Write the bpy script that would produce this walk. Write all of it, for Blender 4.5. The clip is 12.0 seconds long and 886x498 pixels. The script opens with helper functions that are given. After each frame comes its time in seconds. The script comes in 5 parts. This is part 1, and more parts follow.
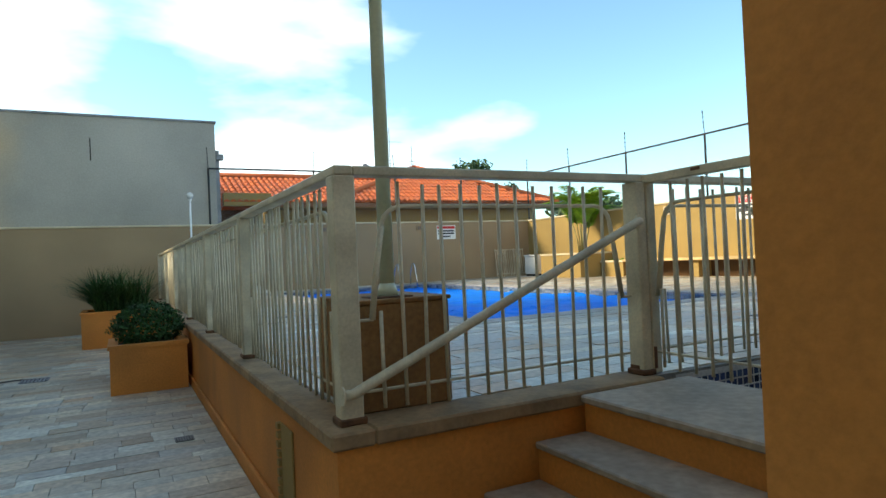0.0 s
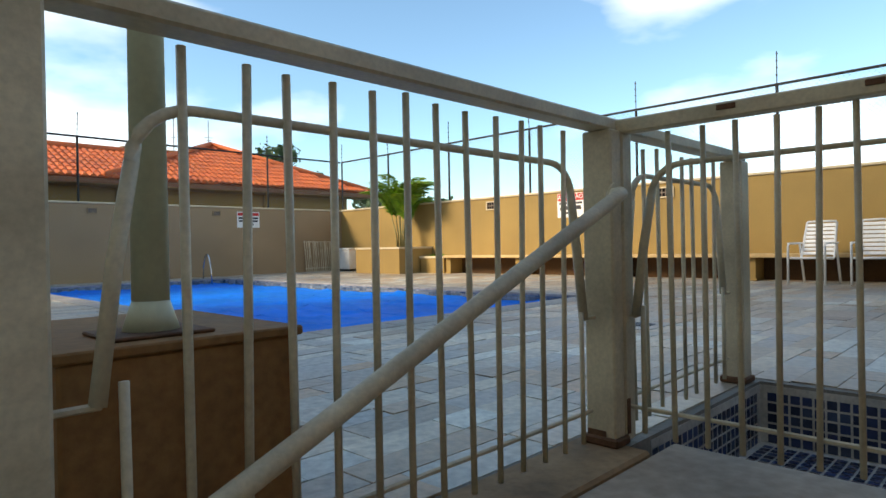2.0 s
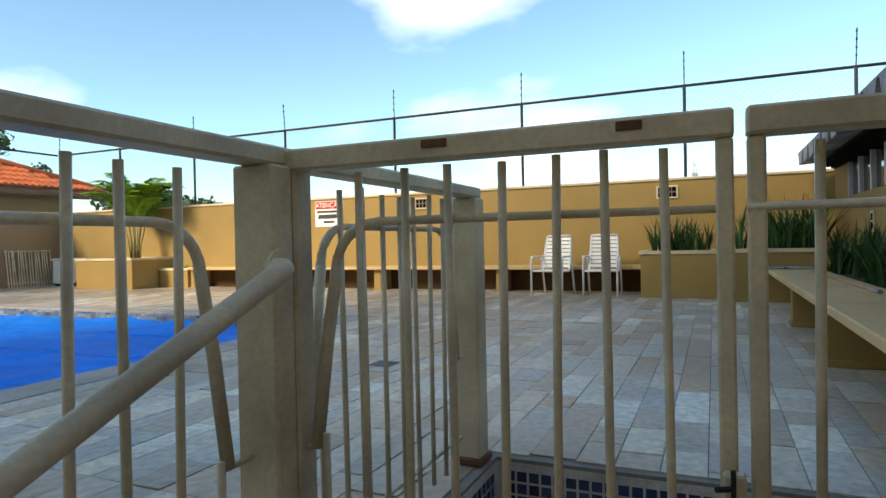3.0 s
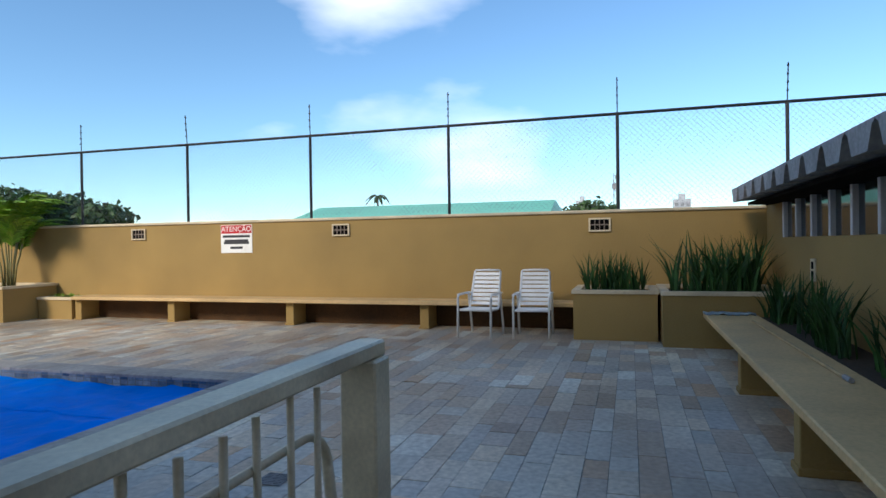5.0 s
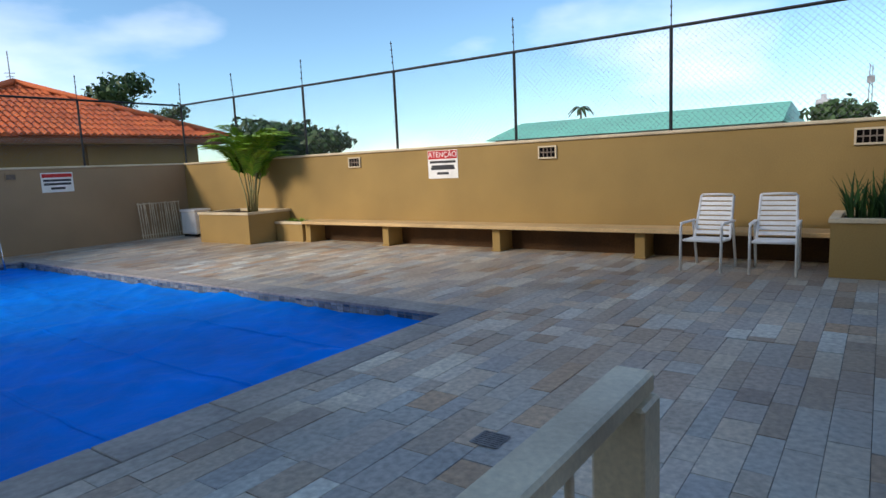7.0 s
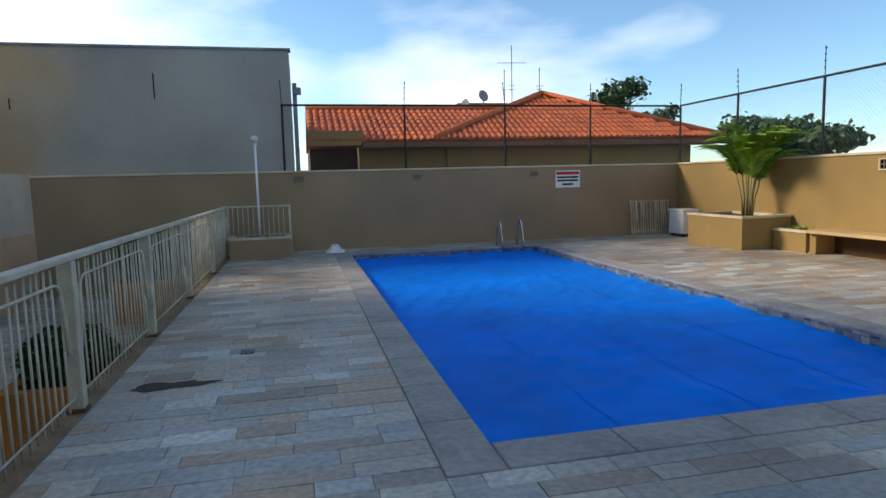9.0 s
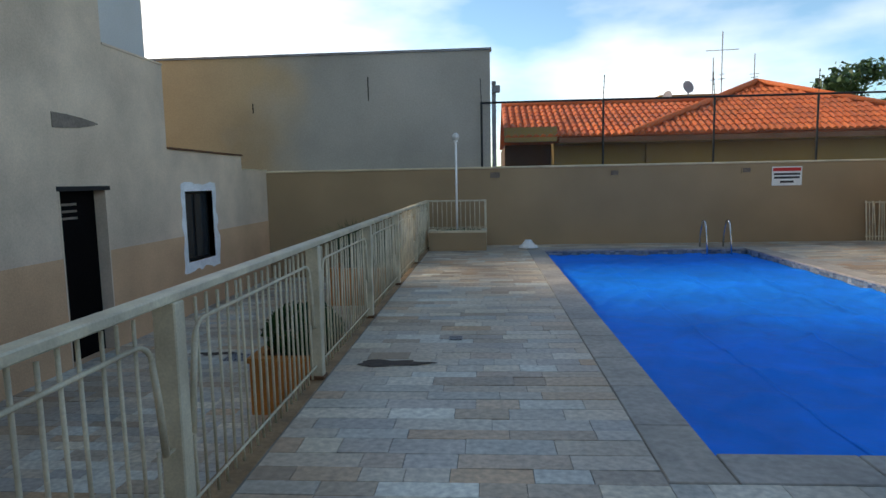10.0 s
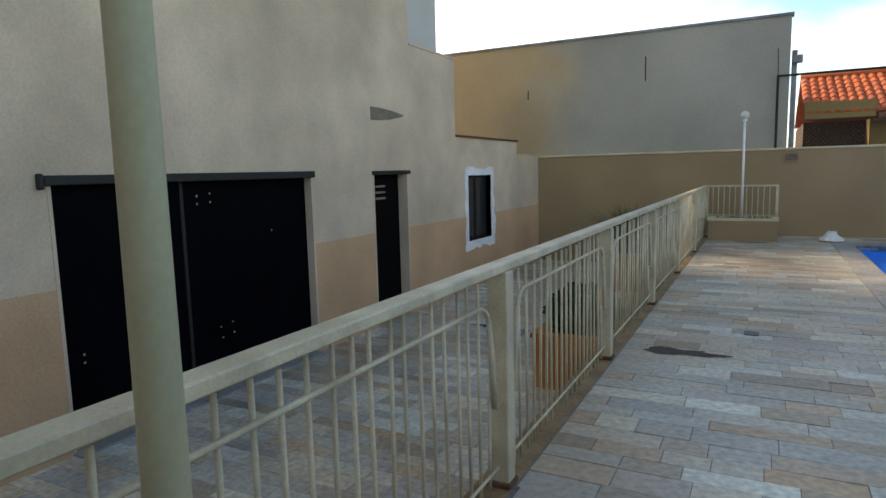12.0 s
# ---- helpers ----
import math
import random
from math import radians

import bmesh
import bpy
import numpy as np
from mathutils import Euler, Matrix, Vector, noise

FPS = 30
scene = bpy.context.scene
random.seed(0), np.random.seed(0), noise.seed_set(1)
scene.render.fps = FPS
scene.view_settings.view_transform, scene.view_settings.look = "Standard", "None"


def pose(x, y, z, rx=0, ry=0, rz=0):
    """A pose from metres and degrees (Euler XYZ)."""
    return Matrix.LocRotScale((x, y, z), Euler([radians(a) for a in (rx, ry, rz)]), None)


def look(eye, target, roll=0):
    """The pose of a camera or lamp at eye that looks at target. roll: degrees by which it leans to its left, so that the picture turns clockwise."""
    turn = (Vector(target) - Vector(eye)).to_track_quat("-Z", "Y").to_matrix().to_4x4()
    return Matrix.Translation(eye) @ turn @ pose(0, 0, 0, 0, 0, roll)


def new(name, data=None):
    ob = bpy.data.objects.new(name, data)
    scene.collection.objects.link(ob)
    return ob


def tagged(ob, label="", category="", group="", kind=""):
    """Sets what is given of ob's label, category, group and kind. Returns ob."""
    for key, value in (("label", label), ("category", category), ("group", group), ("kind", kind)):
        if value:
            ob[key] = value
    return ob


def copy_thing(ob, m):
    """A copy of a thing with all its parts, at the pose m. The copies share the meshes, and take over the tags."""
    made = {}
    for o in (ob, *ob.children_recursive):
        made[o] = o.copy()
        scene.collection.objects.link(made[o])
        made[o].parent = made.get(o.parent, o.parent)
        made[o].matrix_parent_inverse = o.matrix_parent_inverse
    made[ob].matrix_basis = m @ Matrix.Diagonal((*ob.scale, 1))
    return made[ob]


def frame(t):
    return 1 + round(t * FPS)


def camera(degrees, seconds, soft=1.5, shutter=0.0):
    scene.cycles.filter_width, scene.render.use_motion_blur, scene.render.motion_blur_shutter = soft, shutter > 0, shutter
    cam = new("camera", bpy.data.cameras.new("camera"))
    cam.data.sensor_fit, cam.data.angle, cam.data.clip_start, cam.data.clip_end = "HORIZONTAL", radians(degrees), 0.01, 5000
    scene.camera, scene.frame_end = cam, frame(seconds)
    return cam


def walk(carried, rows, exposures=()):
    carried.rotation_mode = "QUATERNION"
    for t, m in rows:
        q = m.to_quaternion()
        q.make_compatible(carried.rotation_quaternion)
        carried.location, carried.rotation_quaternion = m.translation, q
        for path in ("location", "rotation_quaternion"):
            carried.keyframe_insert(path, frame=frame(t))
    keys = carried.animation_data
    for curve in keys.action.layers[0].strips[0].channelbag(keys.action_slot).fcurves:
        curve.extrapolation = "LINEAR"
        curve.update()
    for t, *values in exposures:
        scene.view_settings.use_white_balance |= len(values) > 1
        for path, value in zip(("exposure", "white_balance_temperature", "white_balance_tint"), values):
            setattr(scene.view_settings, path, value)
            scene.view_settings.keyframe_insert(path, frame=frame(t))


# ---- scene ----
cam = camera(71.1, 12.0)
PATH = [
    (0, (-0.847, -2.607, 0.684), (0.076, -0.833, 0.715), -2.6),
    (0.5, (-0.917, -2.195, 0.669), (-0.082, -0.378, 0.701), -2.4),
    (1, (-0.881, -1.774, 0.699), (-0.066, 0.052, 0.726), -2.4),
    (1.5, (-0.674, -1.358, 0.677), (0.394, 0.333, 0.686), -2.5),
    (2, (-0.195, -1.135, 0.678), (1.234, 0.265, 0.669), -1.1),
    (2.5, (0.249, -0.988, 0.73), (1.997, -0.017, 0.704), -1.5),
    (3, (0.603, -0.952, 0.883), (2.436, -0.151, 0.861), -1.2),
    (3.5, (0.865, -0.908, 1.062), (2.741, -0.214, 1.044), -0.9),
    (5.3, (1.593, -0.653, 1.385), (3.51, -0.082, 1.362), -0.8),
    (5.5, (1.712, -0.603, 1.408), (3.626, -0.026, 1.36), -0.8),
    (6, (1.85, -0.528, 1.458), (3.765, 0.041, 1.359), -0.9),
    (6.5, (1.896, -0.468, 1.478), (3.743, 0.264, 1.248), -1.7),
    (7, (1.831, -0.427, 1.502), (3.444, 0.724, 1.233), -2.6),
    (7.5, (1.713, -0.381, 1.53), (3.006, 1.121, 1.264), -2.6),
    (7.7, (1.656, -0.393, 1.52), (2.808, 1.221, 1.261), -2.4),
    (9.3, (1.538, -0.14, 1.541), (1.825, 1.827, 1.324), -1.3),
    (9.5, (1.486, -0.154, 1.54), (1.661, 1.827, 1.322), -1.2),
    (10, (1.343, -0.21, 1.541), (1.204, 1.774, 1.322), -1.1),
    (10.5, (1.201, -0.298, 1.544), (0.707, 1.627, 1.321), -1.5),
    (11, (1.09, -0.396, 1.541), (0.287, 1.422, 1.317), -1.8),
    (11.5, (1.024, -0.424, 1.526), (0.117, 1.343, 1.294), -1.6),
    (12, (1.09, -0.398, 1.526), (0.176, 1.364, 1.278), -1.4),
]
walk(cam, [(t, look(eye, target, roll)) for t, eye, target, roll in PATH], exposures=((0.0, 1.16, 7450, 2), (1.0, 1.02, 6950, 4), (2.0, 0.86, 7450, 10), (3.0, 0.90, 7500, 8), (3.5, 0.58, 6700, 8), (5.5, 0.31, 6150, 12), (6.0, 0.30, 6150, 12), (7.0, 0.27, 6350, 14), (7.5, 0.19, 6200, 18), (9.5, 0.34, 6850, 12), (10.5, 0.55, 7600, 12), (12.0, 0.84, 8300, 14)))

# ---- world and light ----
SUN_WAY = Vector((0.81, -0.41, -0.53)).normalized()
world = bpy.data.worlds.new("world")
scene.world = world
world.use_nodes = True
wn, wl = world.node_tree.nodes, world.node_tree.links
wn.clear()
w_out = wn.new("ShaderNodeOutputWorld")
w_bg = wn.new("ShaderNodeBackground")
w_sky = wn.new("ShaderNodeTexSky")
w_sky.sky_type = "NISHITA"
w_sky.sun_disc = False
w_sky.sun_elevation = math.asin(-SUN_WAY.z)
w_sky.sun_rotation = math.atan2(-SUN_WAY.x, -SUN_WAY.y)
w_sky.air_density, w_sky.dust_density, w_sky.ozone_density = 0.9, 0.15, 2.0
w_co = wn.new("ShaderNodeTexCoord")
w_map = wn.new("ShaderNodeMapping")
w_map.inputs["Scale"].default_value = (1.0, 1.0, 2.6)
w_map.inputs["Location"].default_value = (0.35, 0.1, 0.2)
w_noise = wn.new("ShaderNodeTexNoise")
w_noise.inputs["Scale"].default_value = 1.7
w_noise.inputs["Detail"].default_value = 7.0
w_noise.inputs["Roughness"].default_value = 0.47
w_ramp = wn.new("ShaderNodeValToRGB")
w_ramp.color_ramp.elements[0].position = 0.51
w_ramp.color_ramp.elements[1].position = 0.80
w_mix = wn.new("ShaderNodeMix")
w_mix.data_type = "RGBA"
w_mix.inputs["B"].default_value = (10.0, 10.0, 10.0, 1)
w_tint = wn.new("ShaderNodeMix")
w_tint.data_type, w_tint.blend_type = "RGBA", "MULTIPLY"
w_tint.inputs["Factor"].default_value = 1.0
w_tint.inputs["B"].default_value = (0.84, 1.03, 1.06, 1)
wl.new(w_co.outputs["Generated"], w_map.inputs["Vector"])
wl.new(w_map.outputs["Vector"], w_noise.inputs["Vector"])
w_sum = w_noise.outputs["Fac"]
for way, wide, much in (((0.37, 0.87, 0.30), 0.925, 0.17), ((0.965, 0.02, 0.16), 0.86, -0.20), ((0.915, 0.265, 0.305), 0.962, 0.19), ((-0.36, 0.90, 0.23), 0.90, 0.12)):
    w_dot = wn.new("ShaderNodeVectorMath")
    w_dot.operation = "DOT_PRODUCT"
    wl.new(w_co.outputs["Generated"], w_dot.inputs[0])
    w_dot.inputs[1].default_value = Vector(way).normalized()
    w_fall = wn.new("ShaderNodeMapRange")
    w_fall.interpolation_type = "SMOOTHSTEP"
    w_fall.inputs["From Min"].default_value, w_fall.inputs["From Max"].default_value = wide, 1.0
    w_fall.inputs["To Max"].default_value = much
    wl.new(w_dot.outputs["Value"], w_fall.inputs["Value"])
    w_add = wn.new("ShaderNodeMath")
    wl.new(w_sum, w_add.inputs[0])
    wl.new(w_fall.outputs[0], w_add.inputs[1])
    w_sum = w_add.outputs[0]
wl.new(w_sum, w_ramp.inputs["Fac"])
wl.new(w_ramp.outputs["Color"], w_mix.inputs["Factor"])
wl.new(w_sky.outputs["Color"], w_tint.inputs["A"])
wl.new(w_tint.outputs["Result"], w_mix.inputs["A"])
wl.new(w_mix.outputs["Result"], w_bg.inputs["Color"])
w_bg.inputs["Strength"].default_value = 0.15
wl.new(w_bg.outputs["Background"], w_out.inputs["Surface"])

sun = new("sun", bpy.data.lights.new("sun", "SUN"))
sun.data.energy, sun.data.angle, sun.data.color = 2.8, radians(14), (1.0, 0.87, 0.68)
sun.matrix_world = look((0, 0, 30), Vector((0, 0, 30)) + SUN_WAY)


# ---- materials ----
def rgb(c, k=1.0):
    return (c[0] * k, c[1] * k, c[2] * k, 1)


def material(name, color, rough=0.7, metal=0.0, grain=30.0, stain=1.5, vary=0.18, dark=0.7, bump=0.15,
             piece="", tints=(), gloss=0.4, depth=0.01, dirt=0.0, patch=0.55):
    """A painted, stone or metal surface: fine grain, broad stains, relief; piece: 'object' or 'island' varies piece by piece."""
    m = bpy.data.materials.new(name)
    m.use_nodes = True
    n, l = m.node_tree.nodes, m.node_tree.links
    b = n["Principled BSDF"]
    co = n.new("ShaderNodeTexCoord")
    geo = n.new("ShaderNodeNewGeometry")
    where = geo.outputs["Position"]
    n1 = n.new("ShaderNodeTexNoise")
    n1.inputs["Scale"].default_value, n1.inputs["Detail"].default_value = grain, 6
    n2 = n.new("ShaderNodeTexNoise")
    n2.inputs["Scale"].default_value, n2.inputs["Detail"].default_value = stain, 5
    l.new(where, n1.inputs["Vector"])
    l.new(where, n2.inputs["Vector"])
    if tints:
        ramp = n.new("ShaderNodeValToRGB")
        ramp.color_ramp.interpolation = "LINEAR"
        while len(ramp.color_ramp.elements) < len(tints):
            ramp.color_ramp.elements.new(0.5)
        for i, c in enumerate(tints):
            ramp.color_ramp.elements[i].position = i / max(1, len(tints) - 1)
            ramp.color_ramp.elements[i].color = rgb(c)
        if piece == "object":
            info = n.new("ShaderNodeObjectInfo")
            l.new(info.outputs["Random"], ramp.inputs["Fac"])
        elif piece == "island":
            l.new(geo.outputs["Random Per Island"], ramp.inputs["Fac"])
        else:
            l.new(n2.outputs["Fac"], ramp.inputs["Fac"])
        base = ramp.outputs["Color"]
    else:
        c = n.new("ShaderNodeRGB")
        c.outputs[0].default_value = rgb(color)
        base = c.outputs[0]
    r2 = n.new("ShaderNodeMapRange")
    r2.inputs["From Min"].default_value, r2.inputs["From Max"].default_value = 0.3, 0.7
    r2.inputs["To Min"].default_value, r2.inputs["To Max"].default_value = dark, 1.0 + (1 - dark) * 0.4
    l.new(n2.outputs["Fac"], r2.inputs["Value"])
    r1 = n.new("ShaderNodeMapRange")
    r1.inputs["From Min"].default_value, r1.inputs["From Max"].default_value = 0.3, 0.7
    r1.inputs["To Min"].default_value, r1.inputs["To Max"].default_value = 1 - vary, 1 + vary
    l.new(n1.outputs["Fac"], r1.inputs["Value"])
    mul = n.new("ShaderNodeMath")
    mul.operation = "MULTIPLY"
    l.new(r1.outputs[0], mul.inputs[0])
    l.new(r2.outputs[0], mul.inputs[1])
    mix = n.new("ShaderNodeVectorMath")
    mix.operation = "SCALE"
    l.new(base, mix.inputs[0])
    l.new(mul.outputs[0], mix.inputs["Scale"])
    tone = mix.outputs["Vector"]
    if dirt:
        n3 = n.new("ShaderNodeTexNoise")
        n3.inputs["Scale"].default_value, n3.inputs["Detail"].default_value = patch, 6
        l.new(where, n3.inputs["Vector"])
        r3 = n.new("ShaderNodeMapRange")
        r3.inputs["From Min"].default_value, r3.inputs["From Max"].default_value = 0.46, 0.70
        r3.inputs["To Max"].default_value = dirt
        l.new(n3.outputs["Fac"], r3.inputs["Value"])
        soil = n.new("ShaderNodeMix")
        soil.data_type = "RGBA"
        soil.inputs["B"].default_value = (0.19, 0.125, 0.075, 1)
        l.new(r3.outputs[0], soil.inputs["Factor"])
        l.new(tone, soil.inputs["A"])
        tone = soil.outputs["Result"]
    l.new(tone, b.inputs["Base Color"])
    rr = n.new("ShaderNodeMapRange")
    rr.inputs["To Min"].default_value, rr.inputs["To Max"].default_value = max(0.02, rough - 0.12), min(1, rough + 0.12)
    l.new(n2.outputs["Fac"], rr.inputs["Value"])
    l.new(rr.outputs[0], b.inputs["Roughness"])
    b.inputs["Metallic"].default_value = metal
    b.inputs["Specular IOR Level"].default_value = gloss
    if bump:
        bp = n.new("ShaderNodeBump")
        bp.inputs["Strength"].default_value, bp.inputs["Distance"].default_value = bump, depth
        l.new(n1.outputs["Fac"], bp.inputs["Height"])
        l.new(bp.outputs["Normal"], b.inputs["Normal"])
    return m


STONE = ((0.439, 0.44, 0.396), (0.624, 0.574, 0.468), (0.422, 0.315, 0.215), (0.717, 0.609, 0.453), (0.517, 0.512, 0.455), (0.8, 0.8, 0.691), (0.593, 0.386, 0.216), (0.455, 0.455, 0.425), (0.578, 0.502, 0.406), (0.8, 0.719, 0.549), (0.376, 0.292, 0.222))
M = {}
M["stone"] = material("stone_slab", (0.3, 0.3, 0.3), 0.40, grain=22, stain=1.1, dark=0.66, vary=0.25, bump=0.3, piece="object", tints=STONE, dirt=0.7, gloss=0.5)
M["stone_rest"] = material("stone_slab_rest", (0.3, 0.3, 0.3), 0.40, grain=22, stain=1.1, dark=0.66, vary=0.25, bump=0.3, piece="island", tints=STONE, dirt=0.7, gloss=0.5)
M["coping"] = material("coping_stone", (0.33, 0.31, 0.28), 0.6, grain=18, stain=2, dark=0.7, bump=0.3, piece="object", tints=((0.38, 0.355, 0.32), (0.45, 0.40, 0.33), (0.34, 0.33, 0.31)))
M["grout"] = material("grout", (0.24, 0.22, 0.19), 0.9, grain=40, stain=2, bump=0.3)
M["ochre"] = material("ochre_render", (0.345, 0.228, 0.077), 0.85, grain=60, stain=0.8, dark=0.82, vary=0.06, bump=0.12)
M["tan"] = material("tan_render", (0.37, 0.255, 0.145), 0.85, grain=60, stain=0.7, dark=0.84, vary=0.06, bump=0.12)
M["terracotta"] = material("terracotta_render", (0.62, 0.235, 0.05), 0.8, grain=50, stain=1.2, dark=0.7, vary=0.1, bump=0.15)
M["cap"] = material("cap_render", (0.66, 0.55, 0.37), 0.8, grain=40, stain=2, dark=0.75, vary=0.1, bump=0.15)
M["landing"] = material("landing_stone", (0.37, 0.29, 0.215), 0.65, grain=22, stain=2.2, dark=0.7, bump=0.3)
M["ledge"] = material("dirty_ledge", (0.33, 0.21, 0.11), 0.85, grain=30, stain=4, dark=0.55, vary=0.15, bump=0.25)
M["beige"] = material("beige_render", (0.70, 0.545, 0.405), 0.9, grain=45, stain=0.9, dark=0.72, vary=0.08, bump=0.2)
M["peach"] = material("peach_render", (0.66, 0.41, 0.24), 0.9, grain=45, stain=0.9, dark=0.8, vary=0.08, bump=0.2)
M["patch"] = material("fresh_plaster", (0.86, 0.86, 0.86), 0.9, grain=35, stain=5, dark=0.8, bump=0.3)
M["whitewall"] = material("pale_wall", (0.60, 0.58, 0.56), 0.9, grain=30, stain=0.4, dark=0.85, vary=0.06)
M["cream"] = material("cream_paint", (0.68, 0.595, 0.42), 0.42, grain=80, stain=4, dark=0.72, vary=0.10, bump=0.08, dirt=0.3, patch=4.5)
M["polepaint"] = material("green_cream_paint", (0.66, 0.68, 0.49), 0.4, grain=60, stain=3, dark=0.85, vary=0.05, bump=0.05)
M["stain"] = material("dark_stain", (0.085, 0.06, 0.045), 0.8, grain=20, stain=6, dark=0.6, bump=0.2)
M["rust"] = material("rusty_iron", (0.16, 0.075, 0.035), 0.8, grain=60, stain=9, dark=0.5, bump=0.3)
M["white"] = material("white_plastic", (0.86, 0.85, 0.81), 0.4, grain=40, stain=4, dark=0.88, vary=0.04, bump=0.03)
M["black"] = material("black_iron", (0.012, 0.013, 0.014), 0.5, grain=60, stain=4, bump=0.05)
M["dark"] = material("dark_door", (0.003, 0.003, 0.005), 0.45, grain=20, stain=2, bump=0.03, gloss=0.02)
# near-black colour that stands in for unlit depth in openings and recesses
M["shade_black"] = material("shade_black_paint", (0.006, 0.005, 0.005), 0.9, gloss=0.05)
M["brown"] = material("brown_block", (0.31, 0.155, 0.055), 0.8, grain=40, stain=2, dark=0.7, bump=0.15)
M["cover"] = material("pool_cover", (0.0, 0.22, 0.86), 0.42, grain=3.2, stain=0.8, dark=0.8, vary=0.05, bump=0.45, gloss=0.02, depth=0.06)
M["soil"] = material("soil", (0.06, 0.04, 0.025), 0.95, grain=30, stain=5, bump=0.8)
M["rooftile"] = material("roof_tile", (0.5, 0.13, 0.06), 0.7, grain=25, stain=1.0, dark=0.7, vary=0.15, piece="island", tints=((0.60, 0.125, 0.03), (0.70, 0.165, 0.04), (0.64, 0.135, 0.034), (0.54, 0.12, 0.035)))
M["fibre"] = material("fibre_cement", (0.30, 0.30, 0.31), 0.85, grain=30, stain=2, dark=0.6, bump=0.25)
M["green"] = material("green_sheet", (0.20, 0.56, 0.41), 0.5, grain=5, stain=0.2, dark=0.85, vary=0.06)
M["steel"] = material("steel", (0.65, 0.66, 0.67), 0.22, metal=1.0, grain=90, stain=5, bump=0.02)
M["red"] = material("red_print", (0.55, 0.02, 0.02), 0.5, bump=0)
M["ink"] = material("dark_print", (0.04, 0.04, 0.045), 0.5, bump=0)
M["bench"] = material("bench_stone", (0.63, 0.43, 0.20), 0.6, grain=35, stain=1.6, dark=0.78, vary=0.1, bump=0.12)
# very dark brown: shade of recesses put into the base colour
M["shade_brown"] = material("shade_brown_render", (0.10, 0.052, 0.022), 0.9, grain=40, stain=1.5, dark=0.6, bump=0.15)
M["mosaic"] = material("mosaic_tile", (0.1, 0.13, 0.25), 0.2, grain=30, stain=3, piece="island", tints=((0.03, 0.045, 0.10), (0.05, 0.07, 0.16), (0.025, 0.03, 0.05), (0.09, 0.12, 0.2)), gloss=0.5, bump=0.02)
M["mosaic_grout"] = material("mosaic_grout", (0.55, 0.53, 0.48), 0.9, grain=50, stain=4)
M["pooltile"] = material("pool_tile", (0.3, 0.4, 0.45), 0.25, grain=30, stain=3, piece="island", tints=((0.10, 0.16, 0.22), (0.38, 0.42, 0.42), (0.06, 0.10, 0.16), (0.28, 0.36, 0.38)), gloss=0.5, bump=0.02)
M["leaf"] = material("leaf_blade", (0.05, 0.12, 0.03), 0.6, grain=12, stain=4, dark=0.6, piece="island", tints=((0.018, 0.048, 0.014), (0.03, 0.085, 0.022), (0.05, 0.12, 0.03), (0.022, 0.06, 0.02)), gloss=0.2)
M["palmleaf"] = material("palm_leaf", (0.08, 0.2, 0.03), 0.45, grain=12, stain=4, dark=0.75, piece="island", tints=((0.12, 0.26, 0.02), (0.22, 0.40, 0.03), (0.34, 0.46, 0.06), (0.10, 0.21, 0.02)), gloss=0.25)
M["tree"] = material("tree_leaf", (0.03, 0.07, 0.02), 0.6, grain=4, stain=1, dark=0.6, piece="island", tints=((0.025, 0.058, 0.015), (0.045, 0.095, 0.022), (0.07, 0.13, 0.035)))
M["bark"] = material("bark", (0.16, 0.12, 0.075), 0.9, grain=30, stain=6, bump=0.5)
M["stem"] = material("palm_stem", (0.28, 0.25, 0.10), 0.7, grain=30, stain=6, bump=0.2)
M["far"] = material("far_building", (0.55, 0.56, 0.58), 0.9, grain=2, stain=0.2, bump=0)
M["ground"] = material("ground", (0.13, 0.11, 0.08), 0.95, grain=2, stain=0.1, dark=0.6)
M["wire"] = material("wire", (0.22, 0.23, 0.24), 0.6, bump=0)
M["slot"] = material("slot_cover", (0.24, 0.19, 0.15), 0.8, grain=30, stain=5)
M["eave"] = material("eave_board", (0.22, 0.09, 0.04), 0.7, grain=20, stain=2)
M["globe"] = material("globe", (0.75, 0.75, 0.72), 0.2, grain=20, stain=4, bump=0, gloss=0.6)
M["cloth"] = material("grey_cloth", (0.30, 0.36, 0.38), 0.9, grain=80, stain=8, dark=0.6, bump=0.4)
M["bamboo"] = material("pole_wood", (0.45, 0.31, 0.15), 0.6, grain=40, stain=6)


